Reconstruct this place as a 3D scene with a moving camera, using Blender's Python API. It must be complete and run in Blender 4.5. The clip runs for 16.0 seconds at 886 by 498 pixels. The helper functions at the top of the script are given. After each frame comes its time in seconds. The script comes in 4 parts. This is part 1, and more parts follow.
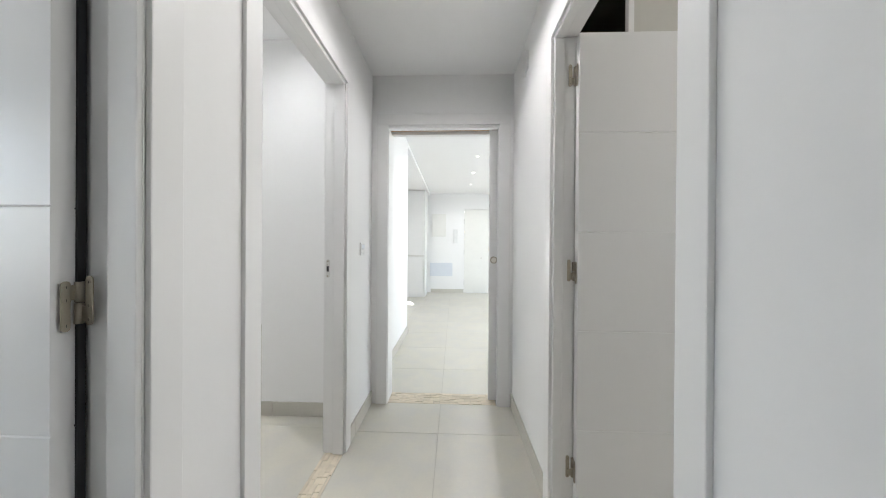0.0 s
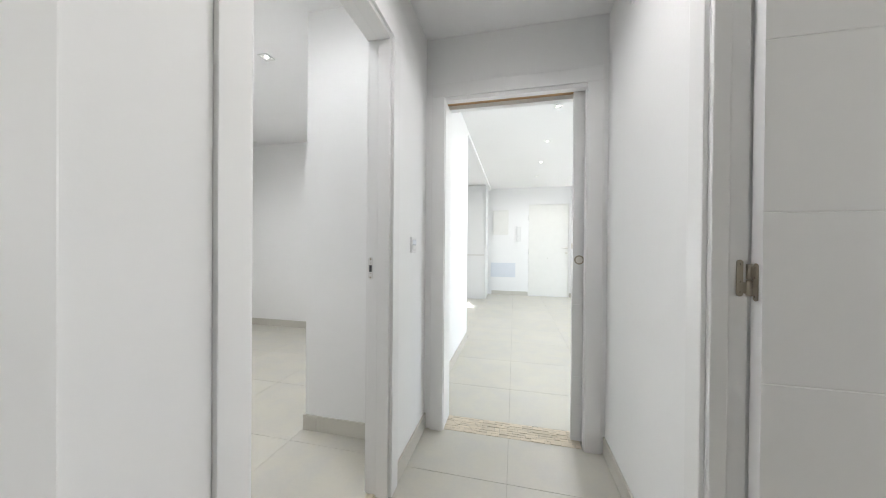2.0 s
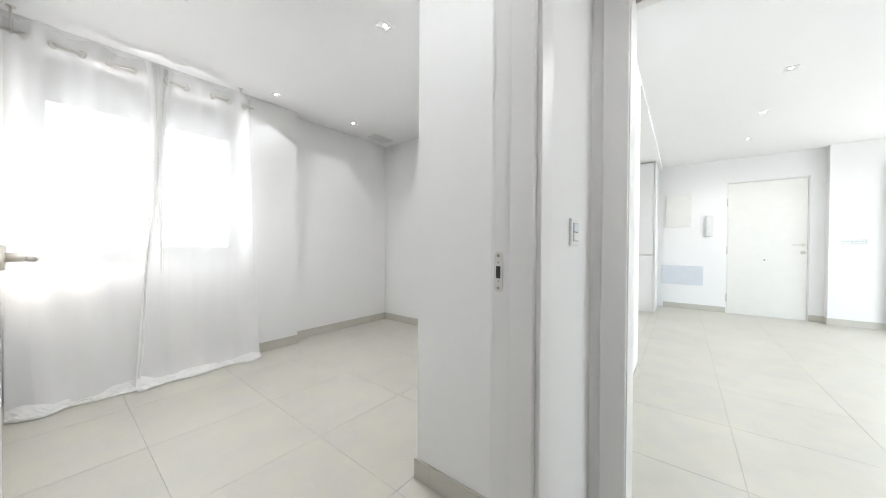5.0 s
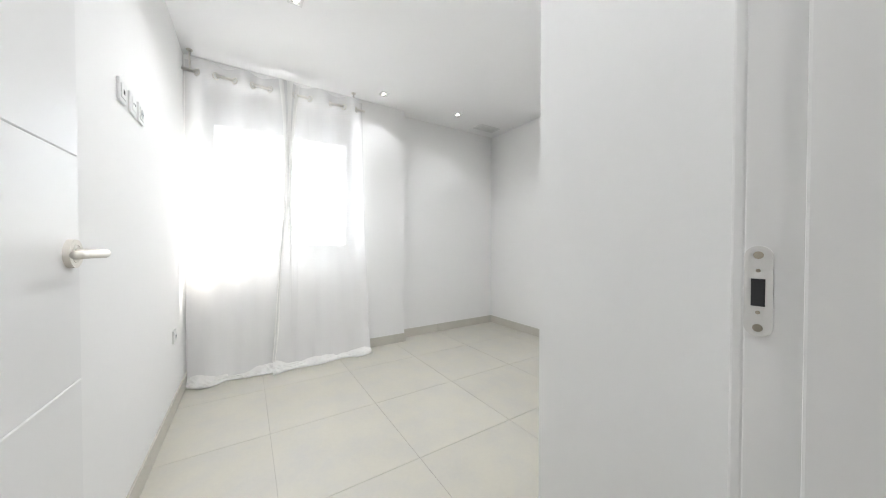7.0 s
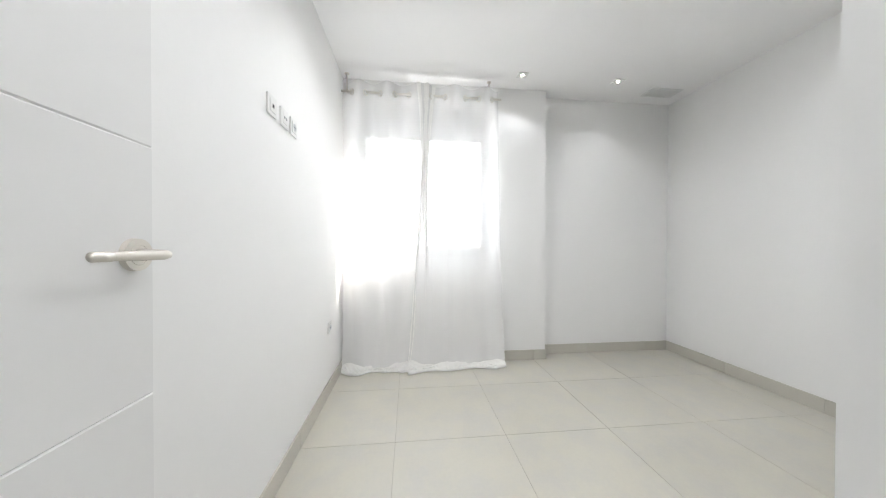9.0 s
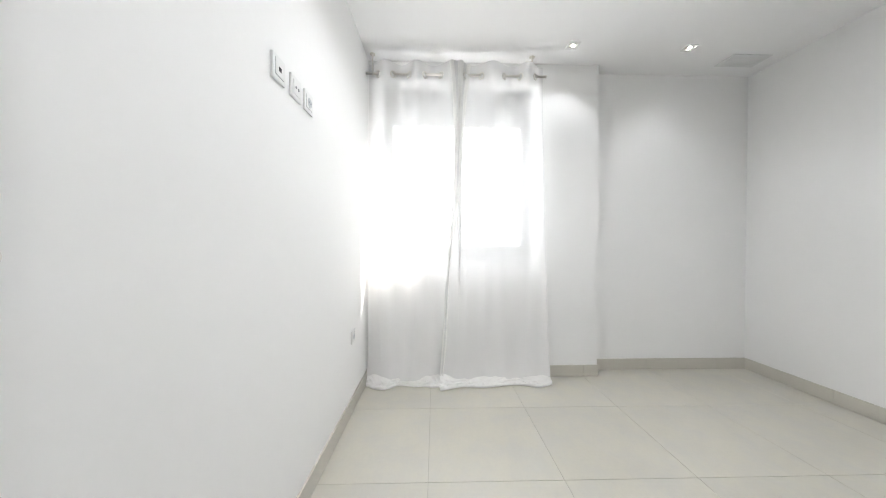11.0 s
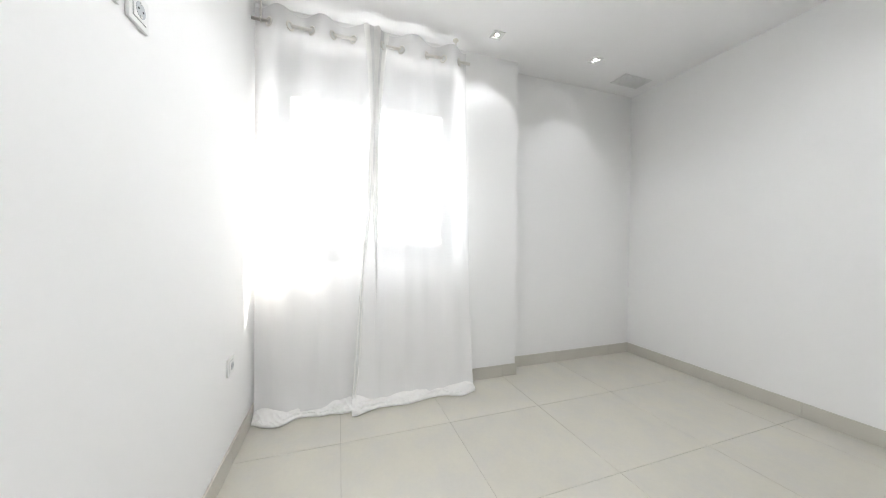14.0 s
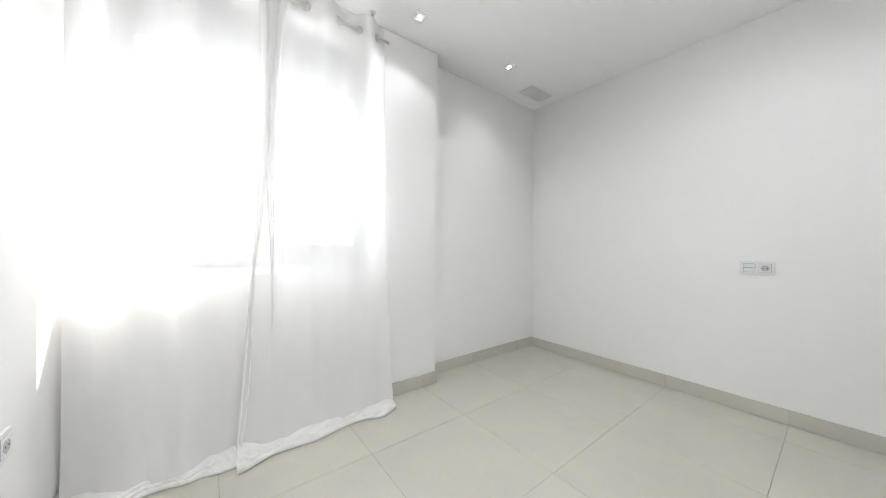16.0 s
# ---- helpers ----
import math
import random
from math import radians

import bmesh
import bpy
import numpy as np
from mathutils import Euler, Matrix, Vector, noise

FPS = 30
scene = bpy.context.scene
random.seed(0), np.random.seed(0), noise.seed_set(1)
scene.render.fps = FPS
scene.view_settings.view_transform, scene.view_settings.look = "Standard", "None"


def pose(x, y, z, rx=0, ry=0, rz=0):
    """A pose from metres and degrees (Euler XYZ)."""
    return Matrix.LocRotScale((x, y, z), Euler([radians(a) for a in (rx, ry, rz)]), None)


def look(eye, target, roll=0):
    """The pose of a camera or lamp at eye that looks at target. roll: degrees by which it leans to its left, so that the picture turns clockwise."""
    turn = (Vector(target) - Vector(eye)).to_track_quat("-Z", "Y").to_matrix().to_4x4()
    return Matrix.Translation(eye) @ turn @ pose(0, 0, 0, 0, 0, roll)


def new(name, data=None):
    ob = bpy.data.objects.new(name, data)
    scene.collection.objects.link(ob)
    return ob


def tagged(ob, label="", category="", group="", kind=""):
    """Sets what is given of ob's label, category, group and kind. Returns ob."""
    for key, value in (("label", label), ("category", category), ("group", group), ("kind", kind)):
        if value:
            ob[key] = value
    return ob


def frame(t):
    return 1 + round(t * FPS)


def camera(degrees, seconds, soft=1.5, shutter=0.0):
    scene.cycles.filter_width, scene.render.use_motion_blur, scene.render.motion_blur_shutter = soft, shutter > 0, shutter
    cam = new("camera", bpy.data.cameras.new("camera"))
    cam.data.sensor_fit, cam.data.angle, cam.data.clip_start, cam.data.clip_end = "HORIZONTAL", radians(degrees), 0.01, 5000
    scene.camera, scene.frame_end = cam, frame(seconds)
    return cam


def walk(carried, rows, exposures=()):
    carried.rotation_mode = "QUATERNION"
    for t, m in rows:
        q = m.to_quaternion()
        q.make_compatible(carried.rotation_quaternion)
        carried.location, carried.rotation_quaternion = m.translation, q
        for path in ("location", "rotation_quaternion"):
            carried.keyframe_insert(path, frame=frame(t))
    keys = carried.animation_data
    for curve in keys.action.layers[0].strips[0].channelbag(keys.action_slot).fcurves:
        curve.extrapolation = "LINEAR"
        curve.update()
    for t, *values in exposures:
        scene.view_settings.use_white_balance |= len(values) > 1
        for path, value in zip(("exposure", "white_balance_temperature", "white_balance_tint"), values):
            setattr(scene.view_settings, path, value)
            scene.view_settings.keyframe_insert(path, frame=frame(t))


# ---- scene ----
cam = camera(110.7, 16.0, soft=1.0)
PATH = [
    (0, (0.0691, 0.1379, 1.1217), (-0.0032, 2.1366, 1.1159), 0.38),
    (0.5, (0.0676, 0.2277, 1.1199), (-0.0697, 2.2230, 1.1103), 0.39),
    (1, (0.0551, 0.3259, 1.1154), (-0.1807, 2.3119, 1.1031), 0.46),
    (1.5, (0.0338, 0.4229, 1.1114), (-0.3031, 2.3943, 1.0997), 0.52),
    (2, (0.0029, 0.5311, 1.1016), (-0.4507, 2.4790, 1.0906), 0.49),
    (2.5, (-0.0262, 0.6335, 1.0982), (-0.5963, 2.5505, 1.0858), 0.46),
    (3, (-0.0607, 0.7421, 1.0936), (-0.7635, 2.6145, 1.0801), 0.43),
    (3.5, (-0.1066, 0.8459, 1.0873), (-0.9338, 2.6668, 1.0720), 0.41),
    (4, (-0.1559, 0.9485, 1.0804), (-1.1234, 2.6988, 1.0631), 0.44),
    (6.5, (-0.4494, 1.2534, 1.0598), (-2.0255, 2.4843, 1.0316), 0.03),
    (7, (-0.5214, 1.3075, 1.0578), (-2.2047, 2.3871, 1.0269), 0.02),
    (7.5, (-0.5860, 1.3623, 1.0601), (-2.3699, 2.2658, 1.0282), -0.04),
    (8, (-0.6573, 1.4159, 1.0610), (-2.5381, 2.0952, 1.0306), -0.05),
    (8.5, (-0.7310, 1.4550, 1.0619), (-2.6825, 1.8923, 1.0374), 0.02),
    (9, (-0.8116, 1.4812, 1.0559), (-2.7992, 1.7021, 1.0360), 0.17),
    (9.5, (-0.8940, 1.4945, 1.0502), (-2.8935, 1.5382, 1.0314), 0.15),
    (12, (-1.2215, 1.4049, 1.0506), (-3.2191, 1.4952, 1.0173), 0.21),
    (12.5, (-1.2600, 1.4068, 1.0567), (-3.2476, 1.6256, 1.0188), 0.28),
    (13, (-1.3100, 1.4096, 1.0605), (-3.2778, 1.7647, 1.0207), 0.34),
    (13.5, (-1.3531, 1.4065, 1.0632), (-3.2904, 1.9018, 1.0232), 0.45),
    (14, (-1.4070, 1.3964, 1.0519), (-3.2999, 2.0411, 1.0183), 0.50),
    (14.5, (-1.4646, 1.3872, 1.0408), (-3.3027, 2.1752, 1.0155), 0.50),
    (15, (-1.5260, 1.3846, 1.0336), (-3.2943, 2.3187, 1.0152), 0.42),
    (15.5, (-1.5926, 1.3778, 1.0346), (-3.2803, 2.4509, 1.0191), 0.48),
    (16, (-1.6646, 1.3693, 1.0389), (-3.2522, 2.5856, 1.0250), 0.57),
]
EXPOSURES = ((0.0, 1.91), (4.0, 1.93), (6.5, 1.99), (9.0, 1.94), (16.0, 1.98))
walk(cam, [(t, look(eye, target, roll)) for t, eye, target, roll in PATH], EXPOSURES)

# ---- world, sun, window and fill light ----
SUN_HEADING, SUN_UP = (0.342, -0.940), 28.0
world = bpy.data.worlds.new("sky")
scene.world = world
world.use_nodes = True
wn = world.node_tree
sky = wn.nodes.new("ShaderNodeTexSky")
sky.sky_type, sky.sun_disc = "NISHITA", False
sky.sun_elevation = radians(SUN_UP)
sky.sun_rotation = math.atan2(-SUN_HEADING[0], -SUN_HEADING[1])
wn.links.new(sky.outputs["Color"], wn.nodes["Background"].inputs["Color"])
wn.nodes["Background"].inputs["Strength"].default_value = 0.15

sun = new("sun", bpy.data.lights.new("sun", "SUN"))
sun.data.energy, sun.data.angle, sun.data.color = 5.0, radians(0.6), (1.0, 0.95, 0.87)
_d = Vector((SUN_HEADING[0] * math.cos(radians(SUN_UP)), SUN_HEADING[1] * math.cos(radians(SUN_UP)), -math.sin(radians(SUN_UP))))
sun.matrix_world = Matrix.Translation((-6, 6, 6)) @ _d.to_track_quat("-Z", "Y").to_matrix().to_4x4()


def window_light(name, eye, target, w, h, watts, color=(0.94, 0.97, 1.0)):
    """Daylight that stands in an opening: a window, or an unseen opening added for fill."""
    lamp = new(name, bpy.data.lights.new(name, "AREA"))
    lamp.data.shape, lamp.data.size, lamp.data.size_y = "RECTANGLE", w, h
    lamp.data.energy, lamp.data.color = watts, color
    lamp.matrix_world = look(eye, target)
    return lamp


window_light("bedroom_window_light", (-3.84, 1.63, 1.51), (0, 1.63, 1.51), 1.26, 1.16, 9)
# east opening and its lamp are unseen, added to brighten the living room
window_light("living_window_light", (4.15, 5.0, 1.2), (0, 5.0, 1.0), 3.0, 2.1, 21, (0.88, 0.94, 1.0))
window_light("porch_window_light", (2.45, 8.05, 1.1), (2.45, 0, 1.0), 0.9, 1.9, 9)
# lamp in an unseen low slot, which is sized to throw the floor's sun patch
window_light("kitchen_window_light", (-1.72, 8.06, 0.92), (-1.72, 0, 0.92), 0.75, 0.27, 5)
window_light("side_room_window_light", (-3.64, -0.8, 1.5), (0, -0.8, 1.5), 1.2, 1.2, 6.5, (0.86, 0.92, 1.0))
# fill from an unseen opening, added to lift the open leaf off the hall
window_light("bath_window_light", (2.85, 1.2, 1.65), (0, 1.2, 1.65), 0.8, 0.7, 6.5, (1.0, 0.965, 0.92))

# ---- materials ----


def material(name, color, rough=0.5, metal=0.0, vary=0.04, scale=3.0, fine=90.0, bump=0.0, bump_scale=200.0, spec=0.5, island=0.0, tint=None):
    """A principled material, its colour varied by a broad and a fine noise, with a fine relief."""
    m = bpy.data.materials.new(name)
    m.use_nodes = True
    nt = m.node_tree
    n, l = nt.nodes, nt.links
    b = n["Principled BSDF"]
    b.inputs["Roughness"].default_value, b.inputs["Metallic"].default_value = rough, metal
    b.inputs["Specular IOR Level"].default_value = spec
    tc = n.new("ShaderNodeTexCoord")
    geo = n.new("ShaderNodeNewGeometry")
    big, small = n.new("ShaderNodeTexNoise"), n.new("ShaderNodeTexNoise")
    big.inputs["Scale"].default_value, small.inputs["Scale"].default_value = scale, fine
    big.inputs["Detail"].default_value, small.inputs["Detail"].default_value = 5.0, 2.0
    l.new(geo.outputs["Position"], big.inputs["Vector"])
    l.new(geo.outputs["Position"], small.inputs["Vector"])
    add = n.new("ShaderNodeMath")
    add.operation = "MULTIPLY_ADD"
    add.inputs[1].default_value = 0.35
    l.new(small.outputs["Fac"], add.inputs[0])
    l.new(big.outputs["Fac"], add.inputs[2])
    last = add.outputs[0]
    if island:
        info = n.new("ShaderNodeObjectInfo")
        mix = n.new("ShaderNodeMath")
        mix.operation = "MULTIPLY_ADD"
        mix.inputs[1].default_value = island
        l.new(info.outputs["Random"], mix.inputs[0])
        l.new(last, mix.inputs[2])
        last = mix.outputs[0]
    ramp = n.new("ShaderNodeMapRange")
    ramp.inputs["From Min"].default_value, ramp.inputs["From Max"].default_value = 0.35, 1.0 + island
    ramp.inputs["To Min"].default_value, ramp.inputs["To Max"].default_value = 1.0 - vary, 1.0 + vary
    l.new(last, ramp.inputs["Value"])
    mul = n.new("ShaderNodeVectorMath")
    mul.operation = "SCALE"
    mul.inputs[0].default_value = color
    l.new(ramp.outputs["Result"], mul.inputs["Scale"])
    if tint:
        patch, lean = n.new("ShaderNodeTexNoise"), n.new("ShaderNodeMix")
        patch.inputs["Scale"].default_value, patch.inputs["Detail"].default_value, patch.inputs["Roughness"].default_value = 5.5, 6.0, 0.65
        l.new(geo.outputs["Position"], patch.inputs["Vector"])
        lean.data_type = "RGBA"
        lean.inputs["A"].default_value, lean.inputs["B"].default_value = (*color, 1), (*tint, 1)
        steep = n.new("ShaderNodeMapRange")
        steep.inputs["From Min"].default_value, steep.inputs["From Max"].default_value = 0.42, 0.62
        l.new(patch.outputs["Fac"], steep.inputs["Value"])
        l.new(steep.outputs["Result"], lean.inputs["Factor"])
        l.new(lean.outputs["Result"], mul.inputs[0])
    l.new(mul.outputs["Vector"], b.inputs["Base Color"])
    if bump:
        bn, bt = n.new("ShaderNodeBump"), n.new("ShaderNodeTexNoise")
        bt.inputs["Scale"].default_value, bt.inputs["Detail"].default_value = bump_scale, 3.0
        l.new(geo.outputs["Position"], bt.inputs["Vector"])
        bn.inputs["Strength"].default_value, bn.inputs["Distance"].default_value = bump, 0.002
        l.new(bt.outputs["Fac"], bn.inputs["Height"])
        l.new(bn.outputs["Normal"], b.inputs["Normal"])
    return m


PLASTER = material("white_plaster", (0.838, 0.836, 0.828), 0.85, vary=0.012, scale=1.3, fine=40, bump=0.12, bump_scale=60, spec=0.2)
CEILING = material("ceiling_paint", (0.880, 0.878, 0.876), 0.9, vary=0.01, scale=1.0, fine=30, bump=0.08, bump_scale=45, spec=0.15)
LACQUER = material("white_lacquer", (0.765, 0.764, 0.758), 0.32, vary=0.008, scale=2.0, fine=60)
TRIM = material("white_trim_paint", (0.800, 0.797, 0.786), 0.38, vary=0.01, scale=2.5, fine=70)
TILE = material("greige_porcelain_tile", (0.562, 0.540, 0.468), 0.36, vary=0.07, scale=2.6, fine=55, bump=0.03, bump_scale=120, island=0.25, tint=(0.536, 0.521, 0.474))
SKIRT = material("greige_skirting_tile", (0.545, 0.524, 0.468), 0.42, vary=0.06, scale=4, fine=70, island=0.4)
GROUT = material("tile_grout", (0.40, 0.38, 0.335), 0.9, vary=0.08, scale=8, fine=200)
STONE = material("split_travertine", (0.66, 0.585, 0.465), 0.8, vary=0.16, scale=30, fine=220, bump=0.5, bump_scale=180, island=0.9)
NICKEL = material("satin_nickel", (0.74, 0.71, 0.655), 0.42, metal=1.0, vary=0.04, scale=20, fine=300)
ROD_METAL = material("brushed_nickel_rod", (0.76, 0.74, 0.70), 0.30, metal=1.0, vary=0.05, scale=25, fine=300)
BRASS = material("dull_nickel_hinge", (0.41, 0.37, 0.30), 0.42, metal=1.0, vary=0.08, scale=30, fine=300)
STEEL = material("stainless_plate", (0.68, 0.67, 0.65), 0.3, metal=1.0, vary=0.04, scale=30, fine=300)
PLASTIC = material("white_plastic", (0.76, 0.76, 0.75), 0.35, vary=0.01, scale=10, fine=100)
BLUISH = material("pale_blue_plastic", (0.70, 0.73, 0.77), 0.4, vary=0.02, scale=8, fine=90)
# WELL, GREY and DARK put the shade of wells, gaps and holes into colour
WELL = material("socket_well_shade", (0.46, 0.48, 0.50), 0.5, vary=0.04, scale=10, fine=120)
GREY = material("grey_shadow_gap", (0.30, 0.31, 0.32), 0.6, vary=0.05, scale=10, fine=120)
CREAM = material("cream_plastic", (0.775, 0.77, 0.735), 0.4, vary=0.02, scale=8, fine=90)
DARK = material("recess_shade_black", (0.03, 0.03, 0.032), 0.6, vary=0.1, scale=10, fine=120)
WOOD = material("bare_brown_board", (0.52, 0.33, 0.17), 0.75, vary=0.25, scale=12, fine=140, bump=0.3)
DARK_WOOD = material("dark_wood_board", (0.055, 0.052, 0.042), 0.6, vary=0.2, scale=9, fine=120)
# panel colour is darkened to carry the shade above the open leaf
PANEL_SHADED = material("shaded_beige_panel", (0.56, 0.55, 0.505), 0.4, vary=0.02, scale=3, fine=80)
ANTHRACITE = material("anthracite_aluminium", (0.09, 0.095, 0.105), 0.45, vary=0.05, scale=6, fine=120)
BLUE_CLOTH = material("blue_grey_cloth", (0.22, 0.29, 0.34), 0.9, vary=0.1, scale=9, fine=200)
PALE_WALL = material("outdoor_render", (0.62, 0.58, 0.53), 0.9, vary=0.05, scale=2, fine=60)
GROUND = material("outdoor_paving", (0.42, 0.39, 0.35), 0.9, vary=0.1, scale=1, fine=30)

GLASS = bpy.data.materials.new("clear_glass")
GLASS.use_nodes = True
_g = GLASS.node_tree.nodes["Principled BSDF"]
_g.inputs["Transmission Weight"].default_value, _g.inputs["Roughness"].default_value, _g.inputs["IOR"].default_value = 1.0, 0.0, 1.45


def cloth(name, color, sheer, glow):
    """A woven sheer: part open weave, part diffuse, part light passing through."""
    m = bpy.data.materials.new(name)
    m.use_nodes = True
    n, l = m.node_tree.nodes, m.node_tree.links
    n.remove(n["Principled BSDF"])
    geo = n.new("ShaderNodeNewGeometry")
    weave = n.new("ShaderNodeTexNoise")
    weave.inputs["Scale"].default_value, weave.inputs["Detail"].default_value = 350, 2
    streak = n.new("ShaderNodeTexNoise")
    streak.inputs["Scale"].default_value = 13
    l.new(geo.outputs["Position"], weave.inputs["Vector"])
    tall = n.new("ShaderNodeVectorMath")
    tall.operation = "MULTIPLY"
    tall.inputs[1].default_value = (1.0, 1.0, 0.06)
    l.new(geo.outputs["Position"], tall.inputs[0])
    l.new(tall.outputs["Vector"], streak.inputs["Vector"])
    bump = n.new("ShaderNodeBump")
    bump.inputs["Strength"].default_value, bump.inputs["Distance"].default_value = 0.25, 0.001
    l.new(weave.outputs["Fac"], bump.inputs["Height"])
    dif, tra, open_ = n.new("ShaderNodeBsdfDiffuse"), n.new("ShaderNodeBsdfTranslucent"), n.new("ShaderNodeBsdfTransparent")
    for s in (dif, tra):
        s.inputs["Color"].default_value = (*color, 1)
        l.new(bump.outputs["Normal"], s.inputs["Normal"])
    a, b = n.new("ShaderNodeMixShader"), n.new("ShaderNodeMixShader")
    a.inputs["Fac"].default_value = glow
    l.new(dif.outputs[0], a.inputs[1])
    l.new(tra.outputs[0], a.inputs[2])
    rng = n.new("ShaderNodeMapRange")
    rng.inputs["To Min"].default_value, rng.inputs["To Max"].default_value = sheer * 0.9, sheer * 1.1
    l.new(streak.outputs["Fac"], rng.inputs["Value"])
    l.new(rng.outputs["Result"], b.inputs["Fac"])
    l.new(a.outputs[0], b.inputs[1])
    l.new(open_.outputs[0], b.inputs[2])
    l.new(b.outputs[0], n["Material Output"].inputs["Surface"])
    return m


VOILE = cloth("white_voile", (0.975, 0.97, 0.965), 0.26, 0.12)
HEM = cloth("white_voile_hem", (0.95, 0.943, 0.925), 0.10, 0.12)


def glowing(name, color, strength):
    m = bpy.data.materials.new(name)
    m.use_nodes = True
    b = m.node_tree.nodes["Principled BSDF"]
    b.inputs["Emission Color"].default_value, b.inputs["Emission Strength"].default_value = (*color, 1), strength
    return m


BULB = glowing("lit_led", (1.0, 0.96, 0.88), 8.0)

# ---- mesh helpers ----


def box(bm, x0, x1, y0, y1, z0, z1, bevel=0.0):
    """Adds a box to bm, with rounded edges where bevel is given."""
    r = bmesh.ops.create_cube(bm, size=1.0, matrix=Matrix.Translation(((x0 + x1) / 2, (y0 + y1) / 2, (z0 + z1) / 2)) @ Matrix.Diagonal((x1 - x0, y1 - y0, z1 - z0, 1)))
    if bevel:
        edges = list({e for v in r["verts"] for e in v.link_edges})
        bmesh.ops.bevel(bm, geom=edges, offset=bevel, segments=2, affect="EDGES", profile=0.6)
    return bm


def rod(bm, a, b, radius, segments=20, radius2=None):
    """Adds a capped cylinder from a to b."""
    a, b = Vector(a), Vector(b)
    m = Matrix.Translation((a + b) / 2) @ (b - a).to_track_quat("Z", "Y").to_matrix().to_4x4()
    bmesh.ops.create_cone(bm, cap_ends=True, segments=segments, radius1=radius, radius2=radius if radius2 is None else radius2, depth=(b - a).length, matrix=m)
    return bm


def stadium(bm, at, up, across, half_h, half_w, thick):
    """Adds a flat plate with round ends at a point: up and across are its unit axes, thick its depth along their cross product."""
    at, up, across = Vector(at), Vector(up), Vector(across)
    n = across.cross(up)
    ring = []
    for s, a0 in ((1, 0.0), (-1, math.pi)):
        for k in range(13):
            a = a0 + math.pi * k / 12
            ring.append(at + across * (half_w * math.cos(a)) + up * (s * (half_h - half_w) + half_w * math.sin(a)))
    lo = [bm.verts.new(p - n * thick / 2) for p in ring]
    hi = [bm.verts.new(p + n * thick / 2) for p in ring]
    bm.faces.new(lo)
    bm.faces.new(hi)
    for k in range(len(ring)):
        q = (k + 1) % len(ring)
        bm.faces.new((lo[k], lo[q], hi[q], hi[k]))
    return bm


def torus(bm, m, major, minor, seg=28, ring=10):
    rows = []
    for i in range(seg):
        u = 2 * math.pi * i / seg
        rows.append([bm.verts.new(m @ Vector(((major + minor * math.cos(2 * math.pi * j / ring)) * math.cos(u), (major + minor * math.cos(2 * math.pi * j / ring)) * math.sin(u), minor * math.sin(2 * math.pi * j / ring)))) for j in range(ring)])
    for i in range(seg):
        for j in range(ring):
            bm.faces.new((rows[i][j], rows[(i + 1) % seg][j], rows[(i + 1) % seg][(j + 1) % ring], rows[i][(j + 1) % ring]))
    return bm


def B():
    return bmesh.new()


def part(name, bm, mat, parent=None, label="", smooth=False):
    """Links a bmesh as one mesh object, under a thing or a part."""
    me = bpy.data.meshes.new(name)
    bmesh.ops.recalc_face_normals(bm, faces=bm.faces)
    bm.to_mesh(me)
    bm.free()
    me.materials.append(mat)
    if smooth:
        for p in me.polygons:
            p.use_smooth = True
    ob = new(name, me)
    if parent is not None:
        ob.parent = parent
        ob.matrix_parent_inverse = parent.matrix_world.inverted()
    if label:
        ob["label"] = label
    return ob


def thing(name, label, category, at=(0, 0, 0), group="", kind=""):
    """An Empty that parents the parts of one thing."""
    e = new(name)
    e.empty_display_size = 0.05
    e.matrix_world = Matrix.Translation(at)
    e.matrix_basis = Matrix.Translation(at)
    bpy.context.view_layer.update()
    return tagged(e, label, category, group, kind)


def structure(name, bm, mat, label, category):
    return tagged(part(name, bm, mat), label, category, "", "structure")


def wall_y(bm, x0, x1, y0, y1, z1, openings=()):
    """A wall that runs along y, with openings (ya, yb, za, zb)."""
    y = y0
    for ya, yb, za, zb in sorted(openings):
        box(bm, x0, x1, y, ya, 0, z1)
        if za > 0:
            box(bm, x0, x1, ya, yb, 0, za)
        box(bm, x0, x1, ya, yb, zb, z1)
        y = yb
    return box(bm, x0, x1, y, y1, 0, z1)


def wall_x(bm, x0, x1, y0, y1, z1, openings=()):
    """A wall that runs along x, with openings (xa, xb, za, zb)."""
    x = x0
    for xa, xb, za, zb in sorted(openings):
        box(bm, x, xa, y0, y1, 0, z1)
        if za > 0:
            box(bm, xa, xb, y0, y1, 0, za)
        box(bm, xa, xb, y0, y1, zb, z1)
        x = xb
    return box(bm, x, x1, y0, y1, 0, z1)


# ---- the plan ----
CL, CR, CE = -0.525, 0.486, 2.325          # hall: side faces and end face
WTE = 0.0855                                # east partition thickness
WT = 0.104                                  # partition thickness
HALL_H, BED_H, LIV_H, TOP = 2.357, 2.500, 2.50, 2.70
BS, BN, BW, BW2, NIB = 0.912, 4.112, -3.552, -3.680, 2.749   # bedroom faces
BLK_X, BLK_Y = -1.212, 2.137                # corner of the cupboard block
LW, LN, LE = -0.546, 7.884, 4.20             # living room faces
END_B = 2.495                               # rear face of the hall's end wall
DOOR_H, END_H = 2.025, 1.990
D_SIDE, D_BED, D_BATH = (-0.020, 0.713), (1.036, 1.794), (0.705, 1.4595)
END_X = (-0.416, 0.391)
WIN_Y, WIN_Z = (1.00, 2.26), (0.91, 2.36)

